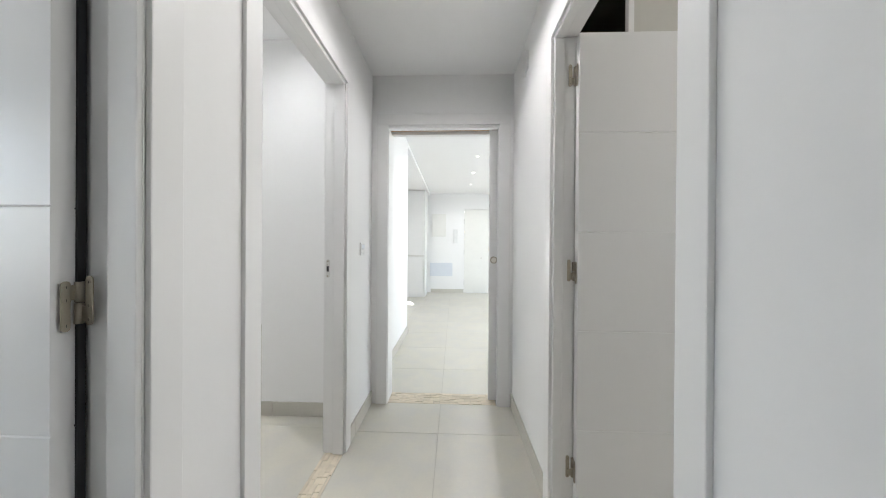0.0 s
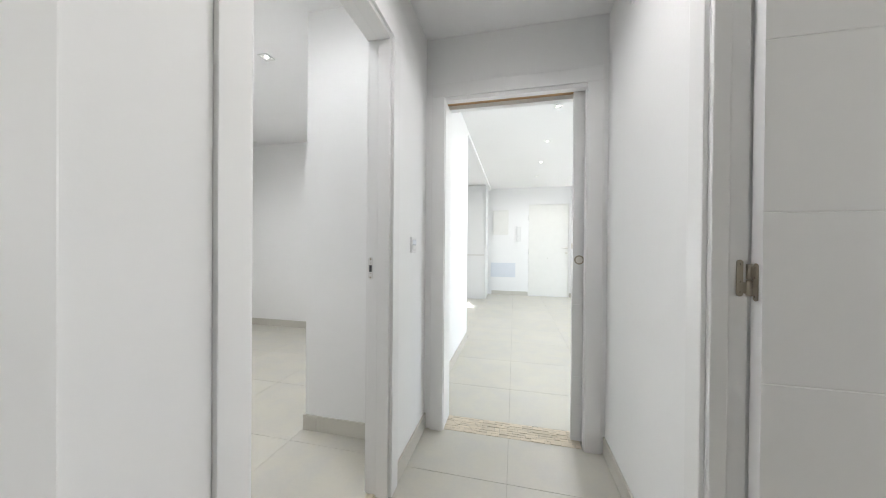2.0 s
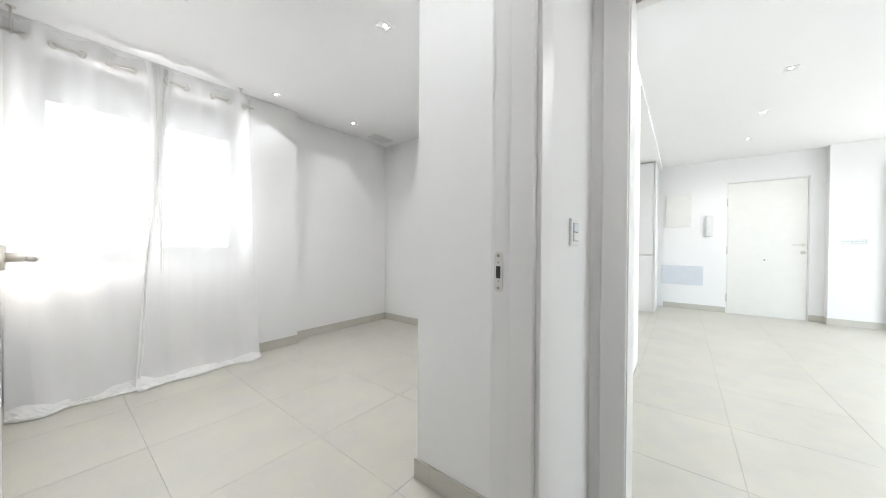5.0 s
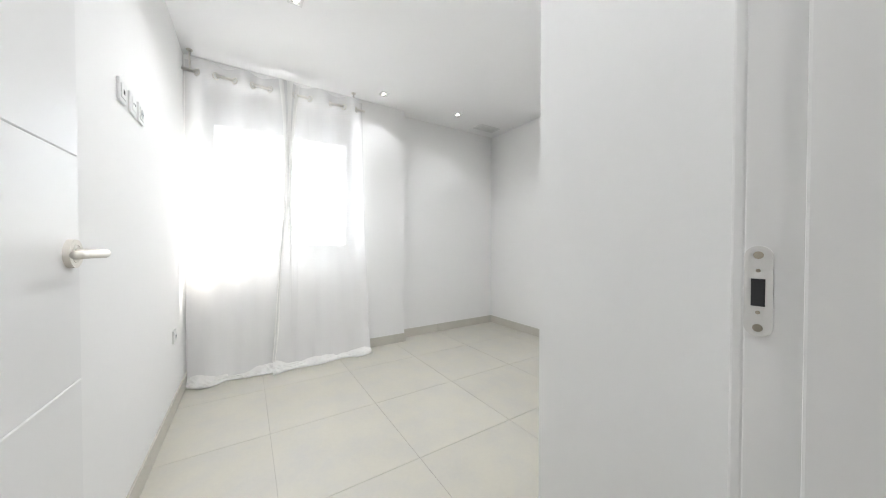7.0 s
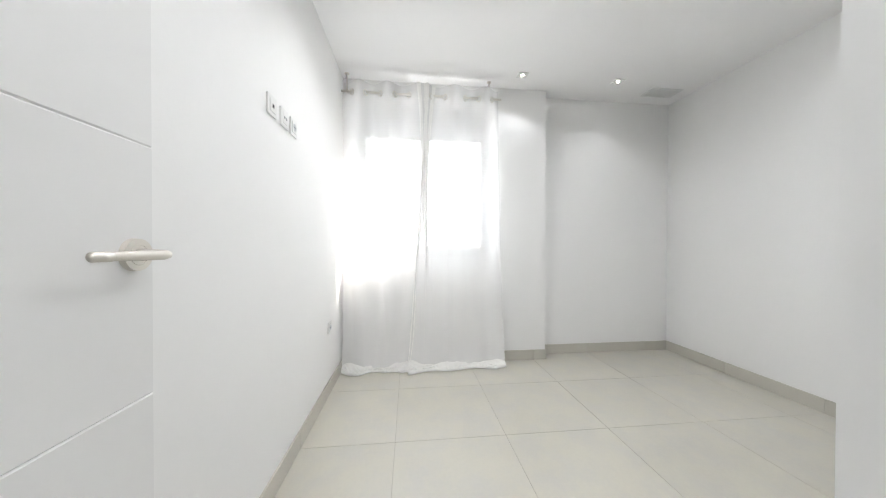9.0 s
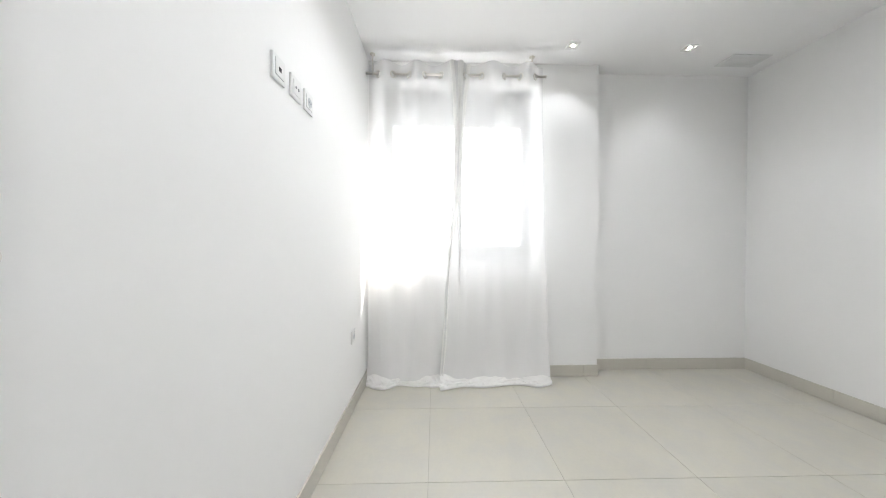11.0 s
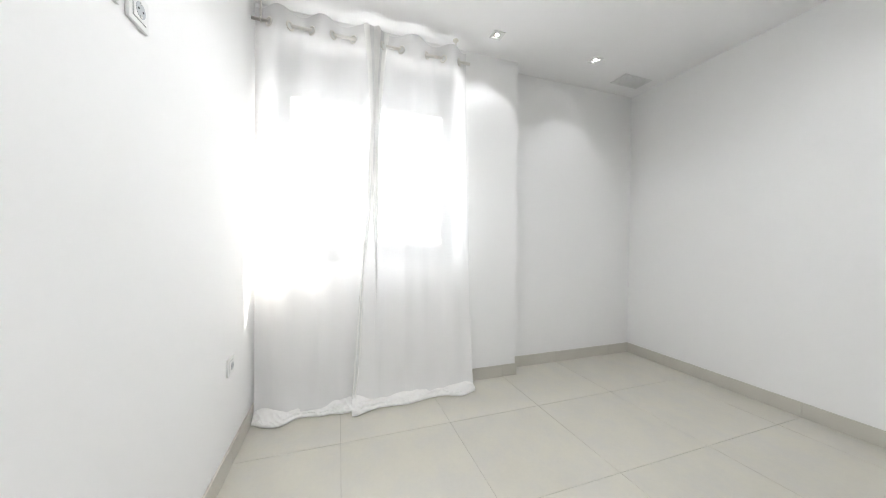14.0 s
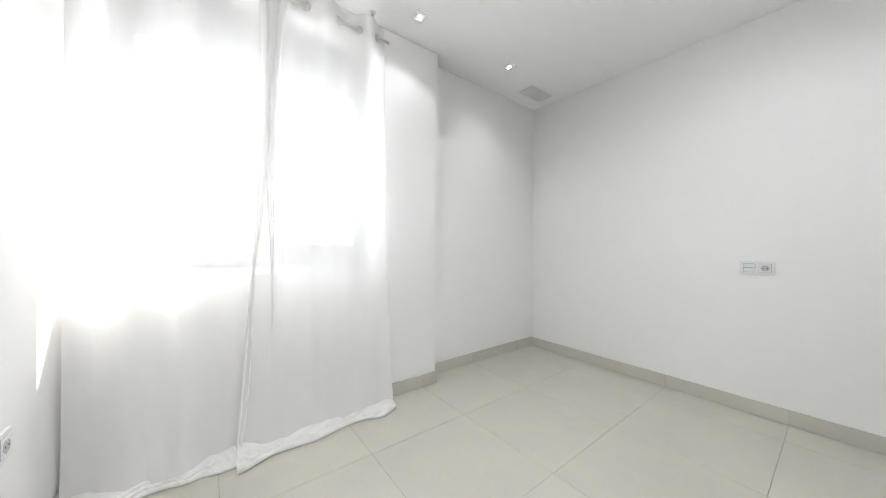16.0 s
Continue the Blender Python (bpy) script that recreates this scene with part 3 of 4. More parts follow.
def curtain(name, label, ya, yb, seed, lap, flare, double=False):
    """A sheer panel: pinned folds at the top that loosen downwards, and a hem that lies in a heap on the floor."""
    t = thing(name, label, "curtain", (ROD_X, (ya + yb) / 2, 0), group="bedroom curtains")
    bm, hem = B(), B()
    NU, NV = 220, 80
    zs = [2.437 - (2.437 - 0.028) * (v / NV) ** 0.96 for v in range(NV + 1)]

    def at(u, z):
        y = ya + (yb - ya) * u
        down = 1 - z / 2.437
        p = fold(y)
        amp = 0.040 * (1 - 0.78 * min(1, down * 1.5))
        x = ROD_X + 0.004 - amp * math.cos(p)
        n1 = noise.noise(Vector((y * 5.0 + seed, z * 0.55, 3.1)))
        n2 = noise.noise(Vector((y * 13.0 + seed, z * 0.9 + y * 1.5, 7.7)))
        n3 = 1 - 2 * abs(noise.noise(Vector((y * 9.0 + seed + 0.5 * z, z * 0.35, 2.4))))
        x += down * (0.034 * n1 + 0.006 * n2) + min(1.0, down * 4) * 0.006 * n3 + 0.022 * down ** 3
        yy = y + down * 0.02 * noise.noise(Vector((y * 3 + seed, z * 0.7, 1.2))) - lap * (1 - u) ** 1.5 * down ** 1.2 + flare * u * u * down ** 1.5
        x += 0.022 * (lap > 0) * (1 - u) ** 2
        s = max(0.0, 1 - z / 0.30)
        wob = 0.4 + 1.2 * abs(noise.noise(Vector((y * 4.3 + seed, 0.0, 9.0))))
        x += 0.040 * s * s * wob
        yy += 0.012 * s * noise.noise(Vector((y * 9.0 + seed, z * 5.0, 4.0)))
        return Vector((max(x, BW + 0.012), min(max(yy, 0.918), 2.345), z))

    grid = [[bm.verts.new(at(u / NU, z)) for u in range(NU + 1)] for z in zs]
    for v in range(NV):
        for u in range(NU):
            bm.faces.new((grid[v][u], grid[v][u + 1], grid[v + 1][u + 1], grid[v + 1][u]))
    part("cloth", bm, VOILE, t, smooth=True)
    # doubled cloth along the top and above the hem
    for name2, za, zb in (("heading", 2.322, 2.436), ("hem_band", 0.030, 0.150)):
        band = B()
        levels = [za + (zb - za) * k / 5 for k in range(6)]
        strip = [[band.verts.new(at(u / NU, z) + Vector((0.0025, 0, 0))) for u in range(NU + 1)] for z in levels]
        for v in range(5):
            for u in range(NU):
                band.faces.new((strip[v][u], strip[v][u + 1], strip[v + 1][u + 1], strip[v + 1][u]))
        part(name2, band, VOILE, t, smooth=True)
    # the loose end of the cloth: it spills forward, rolls over and is tucked under, in slanting folds
    NR, NH = 40, NU * 2
    rows = []
    for u in range(NH + 1):
        y = ya + (yb - ya) * u / NH
        lump = math.exp(-((y - 1.63) / 0.07) ** 2) if double else 0.2 * math.exp(-((y - 1.02) / 0.10) ** 2)
        tail = math.exp(-((y - 2.22) / 0.09) ** 2)
        n1 = noise.noise(Vector((y * 4.5 + seed, 1.0, 2.0)))
        n2 = noise.noise(Vector((y * 10.0 + seed, 4.0, 2.0)))
        d = max(0.028, 0.042 + 0.050 * n1 + 0.015 * n2 + 0.050 * lump + 0.025 * tail)
        h = max(0.040, 0.058 + 0.035 * n1 - 0.018 * n2 + 0.050 * lump + 0.015 * tail)
        r = 0.0085 + 0.003 * n2 + 0.006 * lump
        c = at(u / NH, h)
        row = []
        for k in range(NR + 1):
            f = k / NR
            if f < 0.62:
                q = f / 0.62
                a0, a1, a2, a3 = (1 - q) ** 3, 3 * q * (1 - q) ** 2, 3 * q * q * (1 - q), q ** 3
                dx, z = a1 * 0.10 * d + a2 * 0.62 * d + a3 * (d - r), a0 * h + a1 * 0.42 * h + a2 * (0.10 * h + 2 * r) + a3 * 2 * r
            elif f < 0.88:
                w = math.pi * (0.5 - (f - 0.62) / 0.26)
                dx, z = d - r + r * math.cos(w), r + r * math.sin(w)
            else:
                dx, z = d - r - (f - 0.88) / 0.12 * 2.5 * r, 0.0015
            g = math.sin(math.pi * min(1.0, f / 0.88))
            slant = 1 - 2 * abs(noise.noise(Vector((y * 13 + f * 2.6 + seed, f * 1.4 - y * 3, 5.0))))
            crease = 1 - 2 * abs(noise.noise(Vector((y * 27 - f * 3.2 + seed, f * 2.0 + y * 5, 1.0))))
            push = g * (0.011 * slant * (1 + lump) + 0.0045 * crease * (1 + 1.8 * lump))
            yy = c.y + g * 0.018 * noise.noise(Vector((y * 11 + seed, f * 1.6, 2.0)))
            row.append(hem.verts.new((c.x + dx + 0.6 * push, min(max(yy, 0.926), 2.350), max(0.0015, z + 0.8 * push * min(1.0, z / 0.012)))))
        rows.append(row)
    for u in range(NH):
        for k in range(NR):
            hem.faces.new((rows[u][k], rows[u + 1][k], rows[u + 1][k + 1], rows[u][k + 1]))
    part("hem", hem, HEM, t, "crumpled white hem lying on the tiles", True)
    for e in (ya, yb):
        eb = B()
        u0 = 0.0 if e == ya else 1.0
        dense = (u0 == 0.0) == double
        step = lambda z: 0.005 + (0.024 * (z / 2.437) ** 2.2 + 0.003 * math.sin(z * 5) if dense else 0.0)
        pts = [[eb.verts.new(at(min(max(u0 + (1 if u0 == 0 else -1) * k * step(z), 0), 1), z) + Vector((0.006 + 0.012 * math.sin(k * 1.9) * dense, 0, 0))) for k in range(6)] for z in zs]
        for v in range(NV):
            for k in range(5):
                eb.faces.new((pts[v][k], pts[v][k + 1], pts[v + 1][k + 1], pts[v + 1][k]))
        part("side_hem", eb, HEM if dense else VOILE, t, smooth=True)
    for c in TROUGHS:
        for s in (-1, 1):
            y = c + s * 0.060
            if ya + 0.02 < y < yb - 0.02:
                torus(gb := B(), Matrix.Translation((ROD_X + 0.013, y, ROD_Z - 0.010)) @ Matrix.Rotation(s * 0.75, 4, "Z") @ Matrix.Rotation(math.pi / 2, 4, "X"), 0.0225, 0.0050)
                part("grommet", gb, ROD_METAL, t, "nickel eyelet ring", True)


curtain("curtain", "sheer white voile curtain hanging to the floor", 0.930, 1.640, 0.0, 0.0, 0.0)
curtain("curtain", "sheer white voile curtain with its hem heaped on the tiles", 1.620, 2.272, 4.0, 0.150, 0.055, True)

# ---- recessed lamps, and unseen fill lamps of the same form ----


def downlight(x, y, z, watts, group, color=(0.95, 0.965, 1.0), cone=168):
    """A square recessed lamp: a bevelled frame, a lit bulb sunk in it, and its beam. Also serves as unseen fill."""
    t = thing("recessed_lamp", "small square white recessed ceiling lamp, lit; some added as unseen fill", "ceiling lamp", (x, y, z), group)
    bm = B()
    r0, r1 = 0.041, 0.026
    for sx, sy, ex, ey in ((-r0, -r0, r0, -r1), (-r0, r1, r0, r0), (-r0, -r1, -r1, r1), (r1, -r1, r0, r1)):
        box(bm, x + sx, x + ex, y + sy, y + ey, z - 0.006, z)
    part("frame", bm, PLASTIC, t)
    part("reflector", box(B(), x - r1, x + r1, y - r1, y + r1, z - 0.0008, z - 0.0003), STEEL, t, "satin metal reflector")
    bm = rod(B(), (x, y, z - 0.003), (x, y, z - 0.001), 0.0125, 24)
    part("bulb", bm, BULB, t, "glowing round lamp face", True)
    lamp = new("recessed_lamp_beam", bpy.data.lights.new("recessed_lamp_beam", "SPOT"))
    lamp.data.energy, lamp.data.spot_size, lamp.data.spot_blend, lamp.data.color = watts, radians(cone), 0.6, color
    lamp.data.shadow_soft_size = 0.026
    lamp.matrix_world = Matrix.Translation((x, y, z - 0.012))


# (-1.800, 3.294) and (-0.93, 1.50) are unseen fill lamps that brighten the walls
for x, y, watts, cone in ((-1.800, 2.448, 10.5, 170), (-1.800, 3.294, 2.5, 170), (-3.318, 3.294, 2.0, 110), (-3.318, 2.430, 2.0, 110), (-2.530, 1.562, 6.0, 136), (-0.93, 1.50, 4.4, 170)):
    downlight(x, y, BED_H, watts, "bedroom recessed lamps", cone=cone)
for y in (3.722, 4.737, 5.741, 6.756):
    downlight(0.412, y, LIV_H, 7.5, "living room recessed lamps")

# y -0.85: unseen fill added behind the camera; 1.40: inferred from wall scallop
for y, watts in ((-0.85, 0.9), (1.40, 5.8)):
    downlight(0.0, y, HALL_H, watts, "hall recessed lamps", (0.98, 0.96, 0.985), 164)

t = thing("wardrobe", "built-in wardrobe with a dark open bay and beige sliding door darkened for shade", "wardrobe", (1.15, 1.9, 0))
part("back_panel", box(B(), 0.600, 1.75, 2.180, 2.200, 0.0, 2.398), DARK_WOOD, t, "dark back panel")
part("side_panel", box(B(), 0.580, 0.600, 1.620, 2.200, 0.0, 2.398), DARK_WOOD, t)
part("side_panel", box(B(), 1.730, 1.750, 1.640, 2.180, 0.0, 2.398), DARK_WOOD, t)
part("top_panel", box(B(), 0.600, 1.730, 1.640, 2.180, 2.378, 2.398), DARK_WOOD, t)
part("shelf", box(B(), 0.600, 1.730, 1.660, 2.180, 1.900, 1.920), DARK_WOOD, t)
part("door_stile", box(B(), 0.875, 0.902, 1.600, 1.628, 0.0, 2.396, 0.002), TRIM, t, "pale upright door stile")
part("sliding_panel", box(B(), 0.902, 1.730, 1.604, 1.622, 0.0, 2.396, 0.001), PANEL_SHADED, t, "beige sliding panel, shade put into its colour")

# ---- ceiling vent ----
t = thing("ceiling_vent", "white slatted air vent in the bedroom ceiling", "air vent", (-3.456, 3.83, BED_H))
vx0, vx1, vy0, vy1, z = -3.535, -3.378, 3.680, 3.985, BED_H
part("frame", box(box(box(box(B(), vx0, vx1, vy0, vy0 + 0.02, z - 0.006, z), vx0, vx1, vy1 - 0.02, vy1, z - 0.006, z), vx0, vx0 + 0.02, vy0 + 0.02, vy1 - 0.02, z - 0.006, z), vx1 - 0.02, vx1, vy0 + 0.02, vy1 - 0.02, z - 0.006, z), PLASTIC, t)
part("backing", box(B(), vx0 + 0.02, vx1 - 0.02, vy0 + 0.02, vy1 - 0.02, z - 0.0012, z - 0.0004), PLASTIC, t)
for k in range(9):
    x = vx0 + 0.026 + k * 0.0142
    part("slat", box(B(), x, x + 0.008, vy0 + 0.02, vy1 - 0.02, z - 0.0055, z - 0.0014), PLASTIC, t)

# ---- sockets and switches ----


def plate(name, label, m, w=0.082, h=0.082, kinds=("socket",), category="socket"):
    """A wall plate in its own frame (x across, y out of the wall, z up), then set at m. kinds: what each module holds."""
    t = thing(name, label, category)
    part("cover_plate", box(B(), -w / 2, w / 2, 0, 0.009, -h / 2, h / 2, 0.003), PLASTIC, t)
    n = len(kinds)
    for k, kind in enumerate(kinds):
        c = (k - (n - 1) / 2) * 0.071
        # grey and black pieces paint the shade of joints, wells and pin holes
        if kind == "socket":
            part("module_gap", box(B(), c - 0.0272, c + 0.0272, 0.0080, 0.0094, -0.0272, 0.0272), GREY, t)
            part("insert", box(B(), c - 0.026, c + 0.026, 0.0085, 0.0115, -0.026, 0.026, 0.002), PLASTIC, t)
            part("socket_well", rod(B(), (c, 0.0105, 0), (c, 0.0122, 0), 0.0195, 28), WELL, t)
            for s in (-1, 1):
                part("pin_hole", rod(B(), (c + s * 0.0095, 0.0115, 0), (c + s * 0.0095, 0.0128, 0), 0.0028, 12), DARK, t)
                part("earth_clip", box(B(), c - 0.003, c + 0.003, 0.0120, 0.0134, s * 0.0165 - 0.003, s * 0.0165 + 0.003), STEEL, t)
        elif kind == "rocker":
            part("rocker", box(B(), c - 0.026, c + 0.026, 0.0085, 0.0125, 0.001, 0.026, 0.002), BLUISH, t)
            part("module_gap", box(B(), c - 0.0275, c + 0.0275, 0.0080, 0.0094, -0.0275, 0.0275), GREY, t)
            part("rocker", box(B(), c - 0.026, c + 0.026, 0.0085, 0.0125, -0.026, -0.001, 0.002), PLASTIC, t)
            part("rocker_gap", box(B(), c - 0.026, c + 0.026, 0.0080, 0.0098, -0.0012, 0.0012), DARK, t)
        elif kind == "data":
            part("module_gap", box(B(), c - 0.0272, c + 0.0272, 0.0080, 0.0094, -0.0272, 0.0272), GREY, t)
            part("insert", box(B(), c - 0.026, c + 0.026, 0.0085, 0.0115, -0.026, 0.026, 0.002), PLASTIC, t)
            part("data_port", box(B(), c - 0.008, c + 0.008, 0.0110, 0.0124, -0.009, 0.006), DARK, t, "dark data port")
        else:
            part("insert", box(B(), c - 0.026, c + 0.026, 0.0085, 0.0115, -0.026, 0.026, 0.002), PLASTIC, t)
            for s in (-1, 1):
                part("aerial_port", rod(B(), (c + s * 0.010, 0.0110, 0), (c + s * 0.010, 0.0128, 0), 0.0055, 14), GREY, t)
    t.matrix_basis = m
    return t


for x, k, l in ((-2.152, "data", "white data outlet plate high on the wall"), (-2.278, "aerial", "white aerial outlet plate high on the wall"), (-2.392, "socket", "white power socket high on the wall")):
    tagged(plate("wall_outlet", l, pose(x, BS, 1.632), kinds=(k,)), group="high outlets")
plate("wall_outlet", "white power socket low on the bedroom wall", pose(-3.080, BS, 0.470))
plate("wall_outlet", "white switch and socket in a double plate", pose(-1.990, BN, 0.926, 0, 0, 180), w=0.155, kinds=("socket", "rocker"))
plate("light_switch", "white double rocker switch on the hall wall", pose(CL, 2.085, 1.113, 0, 0, -90), kinds=("rocker",), category="switch")
plate("light_switch", "white switch plate on the living room wall", pose(1.570, 7.75, 1.152, 0, 0, 180), w=0.225, kinds=("rocker", "rocker", "rocker"), category="switch")
t = thing("thermostat", "small flat white sensor high on the hall wall", "sensor", (CR, 1.95, 2.20))
part("body", box(B(), CR - 0.012, CR, 1.90, 1.99, 2.145, 2.255, 0.003), PLASTIC, t)

# ---- entrance, kitchen and porch side of the living room ----
t = thing("door_entrance", "cream white entrance door with nickel handle, closed", "door", (0.70, LN, 0))
part("leaf", box(B(), 0.328, 1.190, LN + 0.020, LN + 0.065, 0.010, 2.100, 0.002), CREAM, t)
# strip added under the leaf to block sunlight leaking through the gap
part("sill", box(B(), 0.313, 1.205, LN + 0.018, LN + 0.09, -0.002, 0.011), TRIM, t)
fr = part("frame_head", box(B(), 0.313, 1.205, LN + 0.012, LN + 0.075, 2.105, 2.120), TRIM, t)
part("frame_upright", box(B(), 0.313, 0.326, LN + 0.012, LN + 0.075, 0, 2.105), TRIM, t)
part("frame_upright", box(B(), 1.192, 1.205, LN + 0.012, LN + 0.075, 0, 2.105), TRIM, t)
lever(t, 1.148, LN + 0.020, 1.108, -1, -1)
part("lock_rosette", rod(B(), (1.148, LN + 0.011, 1.000), (1.148, LN + 0.020, 1.000), 0.025, 28), NICKEL, t, smooth=True)
part("door_viewer", rod(B(), (0.752, LN + 0.014, 0.876), (0.752, LN + 0.021, 0.876), 0.011, 20), BRASS, t, smooth=True)
for z in (0.25, 1.02, 1.80):
    part("hinge", rod(B(), (0.321, LN + 0.010, z - 0.06), (0.321, LN + 0.010, z + 0.06), 0.009, 14), STEEL, t, smooth=True)
t = thing("fuse_box", "cream plastic fuse box cover on the wall", "fuse box", (-0.319, LN, 1.697))
part("cover", box(B(), -0.503, -0.135, LN - 0.016, LN, 1.412, 1.982, 0.005), CREAM, t)
part("hatch", box(B(), -0.481, -0.157, LN - 0.020, LN - 0.014, 1.442, 1.952, 0.003), CREAM, t)
t = thing("intercom", "white door intercom handset on the wall", "intercom", (0.10, LN, 1.41))
part("base", box(B(), 0.046, 0.153, LN - 0.02, LN, 1.250, 1.596, 0.004), PLASTIC, t)
part("handset", box(B(), 0.060, 0.110, LN - 0.042, LN - 0.02, 1.245, 1.590, 0.009), PLASTIC, t)
t = thing("return_grille", "pale grey air grille low on the wall", "air vent", (-0.255, LN, 0.58))
part("frame", box(B(), -0.541, 0.031, LN - 0.008, LN, 0.415, 0.749, 0.002), BLUISH, t)
for k in range(12):
    part("slat", box(B(), -0.517, 0.008, LN - 0.013, LN - 0.007, 0.440 + k * 0.0245, 0.454 + k * 0.0245), BLUISH, t)

t = thing("tall_kitchen_cabinet", "matt white tall kitchen cabinet with a handle groove", "cabinet", (-0.90, 7.40, 0))
part("side_panel", box(B(), -0.617, -0.595, 7.095, 7.70, 0, 2.440, 0.001), LACQUER, t)
part("carcass", box(B(), -1.04, -0.621, 7.122, 7.70, 0.0, 2.440), LACQUER, t)
part("lower_door", box(B(), -1.04, -0.623, 7.100, 7.121, 0.06, 0.925, 0.0015), LACQUER, t)
part("upper_door", box(B(), -1.04, -0.623, 7.100, 7.121, 0.960, 2.430, 0.0015), LACQUER, t)
part("handle_groove", box(B(), -1.04, -0.623, 7.112, 7.121, 0.926, 0.959), STEEL, t, "grey metal handle groove")

t = thing("window_2", "glazed porch door in a dark aluminium frame", "window", (2.45, 7.85, 0), kind="structure")
for xa, xb in ((1.98, 2.04), (2.89, 2.95)):
    part("window_frame", box(B(), xa, xb, 7.85, 7.91, 0, 2.15, 0.002), ANTHRACITE, t)
part("window_frame", box(B(), 2.04, 2.89, 7.85, 7.91, 2.09, 2.15, 0.002), ANTHRACITE, t)
part("pane", box(B(), 2.035, 2.895, 7.875, 7.883, 0.0, 2.095), GLASS, t, "clear glass pane").visible_shadow = False
t = thing("porch_curtain_rod", "brushed nickel curtain rod above the glazed door", "curtain rod", (2.3, 7.67, 2.42))
part("pole", rod(B(), (1.83, 7.67, 2.42), (3.05, 7.67, 2.42), 0.011, 16), NICKEL, t, smooth=True)
part("bracket", rod(B(), (1.89, 7.67, 2.42), (1.89, 7.75, 2.42), 0.007, 12), NICKEL, t, smooth=True)


def drape(name, label, ya, xa, xb, z0, z1, mat, waves, flare):
    t = thing(name, label, "curtain", ((xa + xb) / 2, ya, z0))
    bm = B()
    NU, NV = 60, 30
    g = []
    for v in range(NV + 1):
        f = v / NV
        z = z1 + (z0 - z1) * f
        g.append([bm.verts.new((xa + (xb - xa) * (u / NU) * (1 + flare * max(0, f - 0.65) ** 2), ya + 0.03 * math.sin(2 * math.pi * waves * u / NU) * (1 + 0.3 * f), z)) for u in range(NU + 1)])
    for v in range(NV):
        for u in range(NU):
            bm.faces.new((g[v][u], g[v][u + 1], g[v + 1][u + 1], g[v + 1][u]))
    part("cloth", bm, mat, t, smooth=True)


drape("porch_curtain", "blue grey curtain bunched beside the glazed door", 7.67, 1.845, 1.965, 0.02, 2.17, BLUE_CLOTH, 2.5, 20.0)
drape("porch_sheer", "sheer white curtain over the glazed door", 7.69, 2.05, 2.95, 0.02, 2.40, VOILE, 7, 0.0)

# ---- skirting tiles ----


def mesh_box(cache, w, d, h, mat, bevel):
    key = (round(w, 4), round(d, 4), round(h, 4), mat.name)
    if key not in cache:
        bm = box(B(), -w / 2, w / 2, -d / 2, d / 2, -h / 2, h / 2)
        if bevel:
            bmesh.ops.bevel(bm, geom=[e for e in bm.edges if all(v.co.z > 0 for v in e.verts)], offset=bevel, segments=1, affect="EDGES")
        me = bpy.data.meshes.new("piece")
        bm.to_mesh(me)
        bm.free()
        me.materials.append(mat)
        cache[key] = me
    return cache[key]


CACHE = {}


def piece(name, x0, x1, y0, y1, z0, z1, mat, parent, bevel=0.0012):
    ob = new(name, mesh_box(CACHE, x1 - x0, y1 - y0, z1 - z0, mat, bevel))
    ob.location = ((x0 + x1) / 2, (y0 + y1) / 2, (z0 + z1) / 2)
    ob.parent = parent
    return ob


TX, TY, PITCH_X, PITCH_Y = -2.464, 1.409, 0.6179, 0.6124


def cuts(a, b, origin, pitch):
    k = math.ceil((a - origin) / pitch + 1e-6)
    out = [a]
    while origin + k * pitch < b - 0.004:
        if origin + k * pitch - a > 0.004:
            out.append(origin + k * pitch)
        k += 1
    return out + [b]


SKIRT_H, SKIRT_T = 0.092, 0.011


def skirting(name, axis, face, out, a, b, origin, pitch):
    base = tagged(part(name, (box(B(), a, b, min(face, face + out * 0.003), max(face, face + out * 0.003), 0.0, SKIRT_H - 0.003) if axis == "x" else box(B(), min(face, face + out * 0.003), max(face, face + out * 0.003), a, b, 0.0, SKIRT_H - 0.003)), GROUT), "greige porcelain skirting tiles along the wall", "skirting", "", "structure")
    cs = cuts(a, b, origin, pitch)
    lo, hi = sorted((face + out * 0.0005, face + out * SKIRT_T))
    for p, q in zip(cs, cs[1:]):
        g = 0.0011
        if axis == "x":
            piece("skirting_tile", p + g, q - g, lo, hi, 0.001, SKIRT_H, SKIRT, base)
        else:
            piece("skirting_tile", lo, hi, p + g, q - g, 0.001, SKIRT_H, SKIRT, base)


skirting("baseboard_bedroom_south", "x", BS, 1, BW, CL - WT - 0.014, TX, PITCH_X)
skirting("baseboard_bedroom_west", "y", BW, 1, BS + 0.011, NIB + 0.011, TY, PITCH_Y)
skirting("baseboard_bedroom_alcove", "y", BW2, 1, NIB + 0.011, BN, TY, PITCH_Y)
skirting("baseboard_bedroom_north", "x", BN, -1, BW2 + 0.011, BLK_X, TX, PITCH_X)
skirting("baseboard_block", "x", BLK_Y, -1, BLK_X - 0.011, CL - WT, TX + 0.1, PITCH_X)
skirting("baseboard_block_west", "y", BLK_X, -1, BLK_Y, BN, TY, PITCH_Y)
skirting("baseboard_hall_west", "y", CL, 1, D_BED[1] + 0.066, CE, 5, 0.61)
skirting("baseboard_hall_west_mid", "y", CL, 1, D_SIDE[1] + 0.066, D_BED[0] - 0.066, 5, 0.61)
skirting("baseboard_hall_east", "y", CR, -1, D_BATH[1] + 0.066, CE, 5, 0.61)
skirting("baseboard_living_west", "y", LW, 1, END_B, 4.17, 2.968, PITCH_Y)
skirting("baseboard_living_north", "x", LN, -1, LW + 0.03, 0.313, -0.02, PITCH_X)
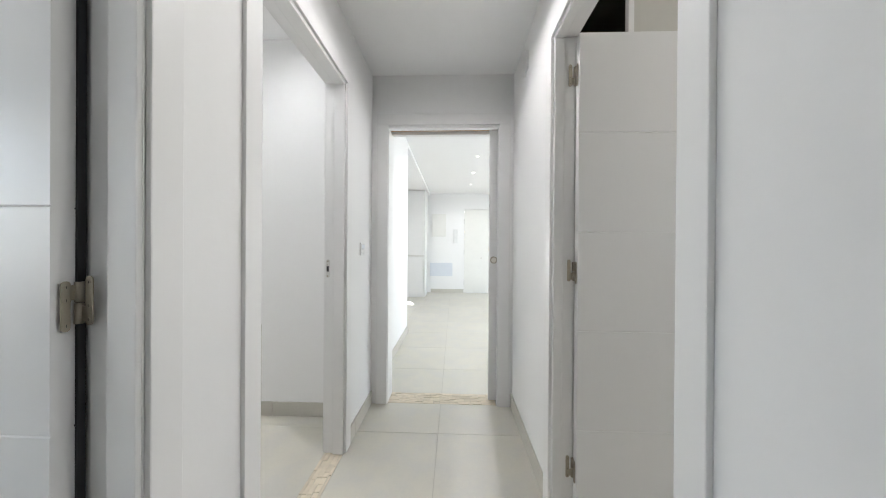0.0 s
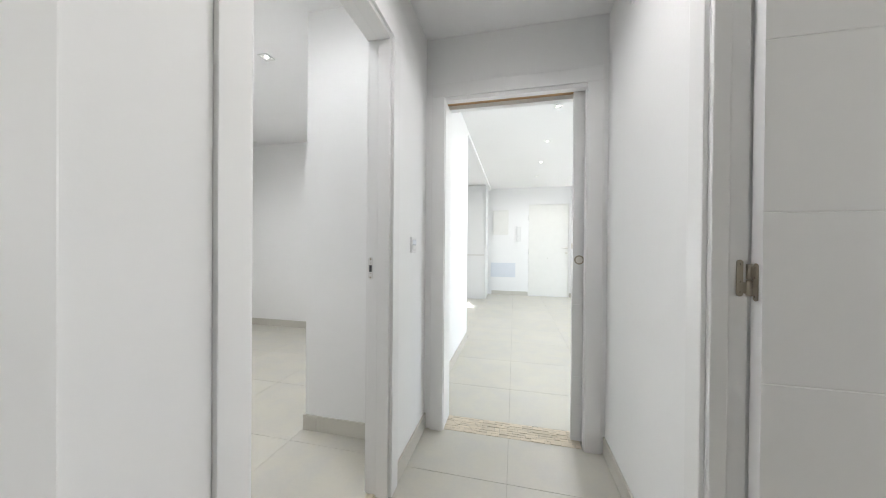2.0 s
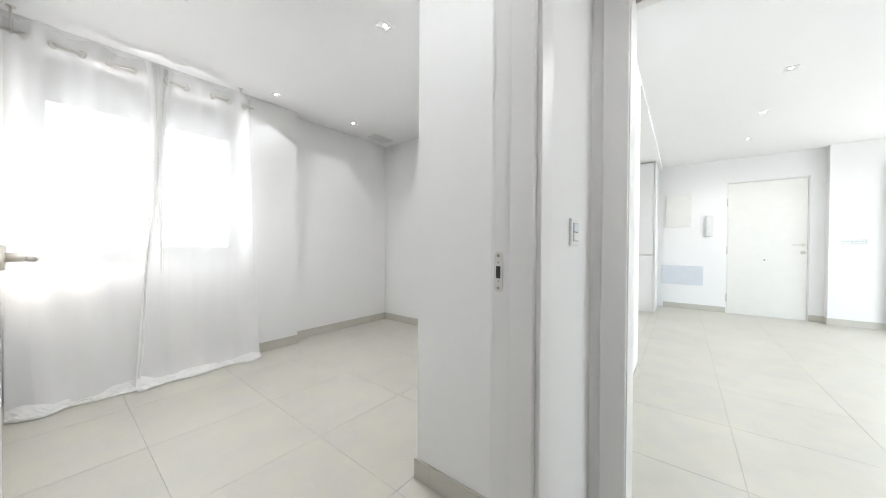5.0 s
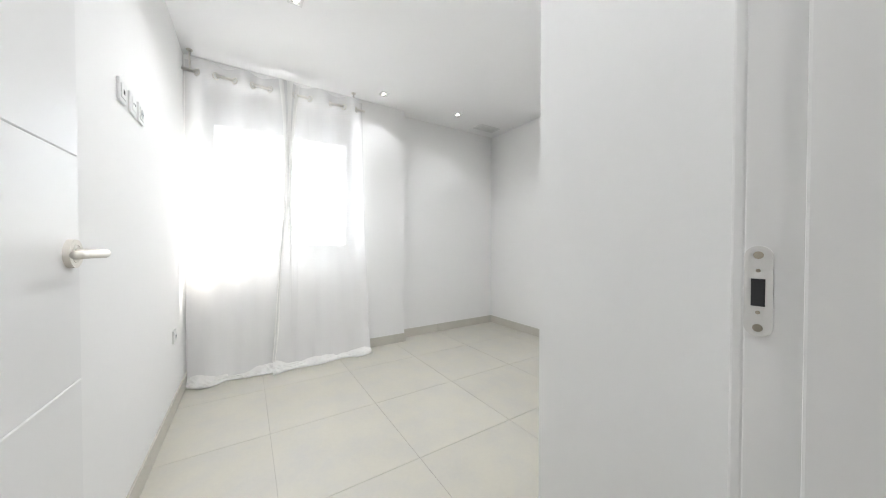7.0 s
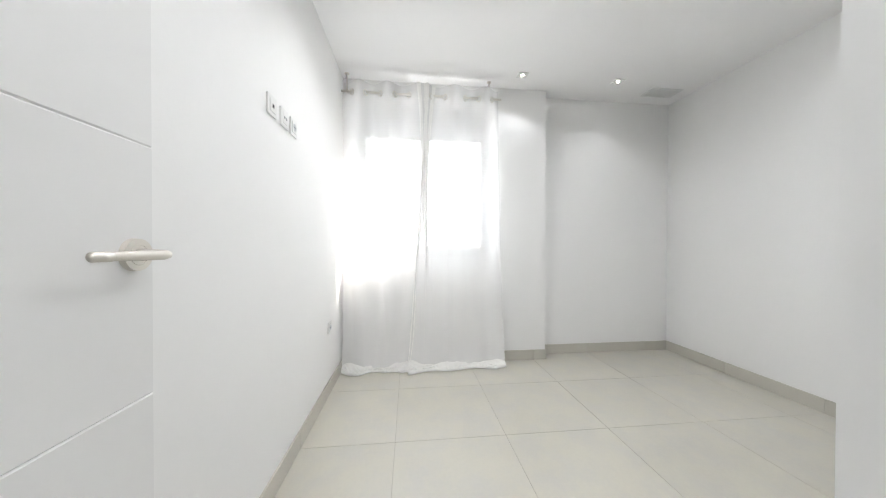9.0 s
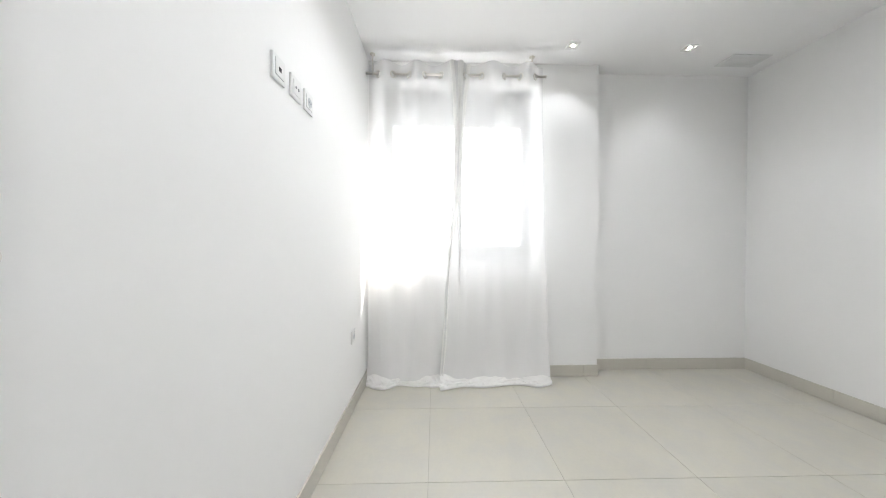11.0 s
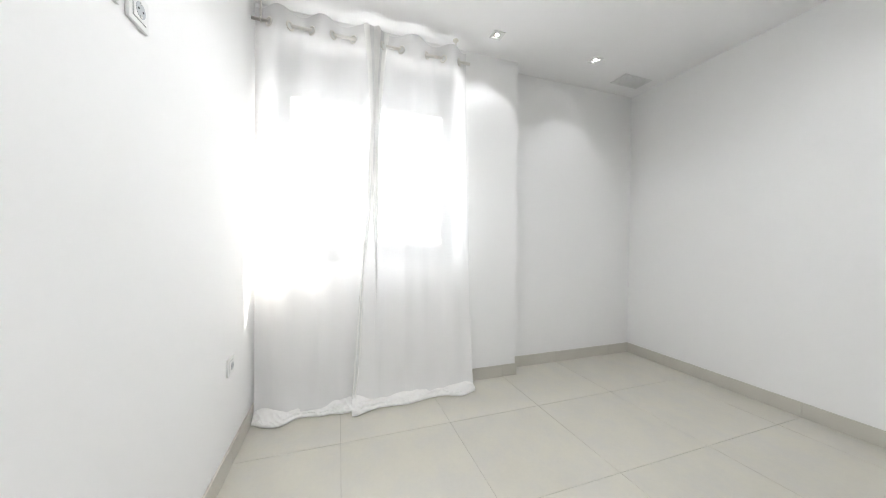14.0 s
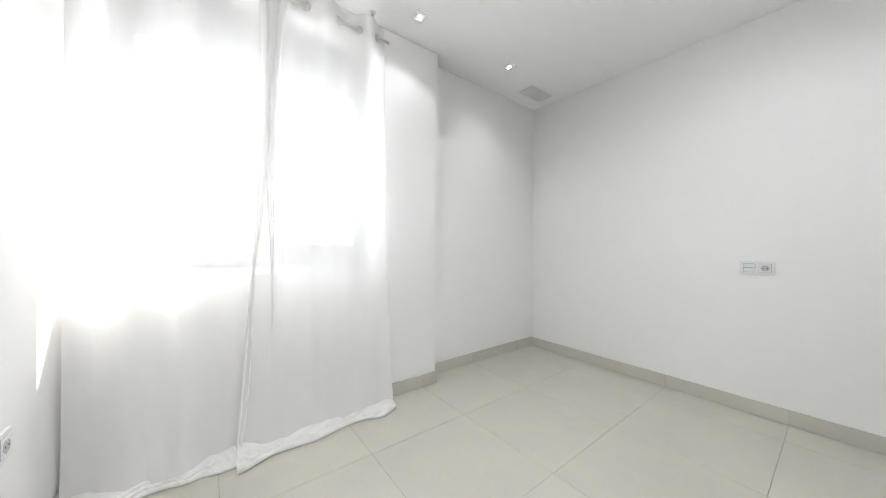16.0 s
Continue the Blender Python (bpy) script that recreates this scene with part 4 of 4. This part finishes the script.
skirting("baseboard_living_entrance", "x", LN, -1, 1.205, 1.35, 0.0, PITCH_X)
skirting("baseboard_porch", "x", 7.75, -1, 1.35, 1.98, 0.0, PITCH_X)
skirting("baseboard_porch_step", "y", 1.35, -1, 7.739, LN - 0.011, 0.0, PITCH_X)

# ---- split stone thresholds ----


def threshold(name, label, x0, x1, y0, y1, along):
    """Rows of small split stones laid in a doorway, running along 'x' or 'y'."""
    base = tagged(part(name, box(B(), x0, x1, y0, y1, -0.002, -0.0012), GROUT), label, "threshold", "", "structure")
    rng = random.Random(name)
    c, end = (y0, y1) if along == "x" else (x0, x1)
    while c < end - 0.004:
        w = min(rng.choice((0.016, 0.021, 0.026)), end - c)
        p, stop = (x0, x1) if along == "x" else (y0, y1)
        while p < stop - 0.004:
            ln = min(rng.choice((0.030, 0.045, 0.060, 0.075)), stop - p)
            h = rng.choice((0.000, 0.0015, 0.003))
            if along == "x":
                piece("stone", p + 0.0007, p + ln - 0.0007, c + 0.0007, c + w - 0.0007, -0.005, h, STONE, base, 0.001)
            else:
                piece("stone", c + 0.0007, c + w - 0.0007, p + 0.0007, p + ln - 0.0007, -0.005, h, STONE, base, 0.001)
            p += ln
        c += w


threshold("threshold_sliding", "beige split travertine strip under the sliding door", END_X[0] + 0.012, END_X[1] - 0.012, CE + 0.012, END_B, "x")
threshold("threshold_bedroom", "beige split travertine strip in the bedroom doorway", CL - WT, CL, D_BED[0] + 0.012, D_BED[1] - 0.012, "y")

# ---- floor tiles ----


def tiles(x0, x1, y0, y1, ox, oy):
    xs, ys = cuts(x0, x1, ox, PITCH_X), cuts(y0, y1, oy, PITCH_Y)
    g = 0.0009
    for a, b in zip(xs, xs[1:]):
        for c, d in zip(ys, ys[1:]):
            if b - a > 0.01 and d - c > 0.01:
                piece("tile", a + g, b - g, c + g, d - g, -0.010, 0.0, TILE, floor, 0.0008)


SPLIT = TX + 2 * PITCH_X
tiles(BW2, SPLIT, BS, BN, TX, TY)
tiles(SPLIT, CL - WT, BS, BLK_Y, TX, TY)
piece("tile", SPLIT + 0.001, BLK_X, BLK_Y, BN, -0.010, 0.0, TILE, floor, 0.0008)
tiles(CL, CR, -1.6, CE + 0.012, -0.021, 1.984)
tiles(LW, 3.2, END_B, LN, -0.020, 2.968)
tiles(-2.62, LW, 4.30, LN, -0.020, 2.968)
tiles(-3.5, CL - WT, -1.72, BS - 0.13, TX, TY)
tiles(CR + WTE, 2.7, -0.4, CE, 0.3, 0.2)
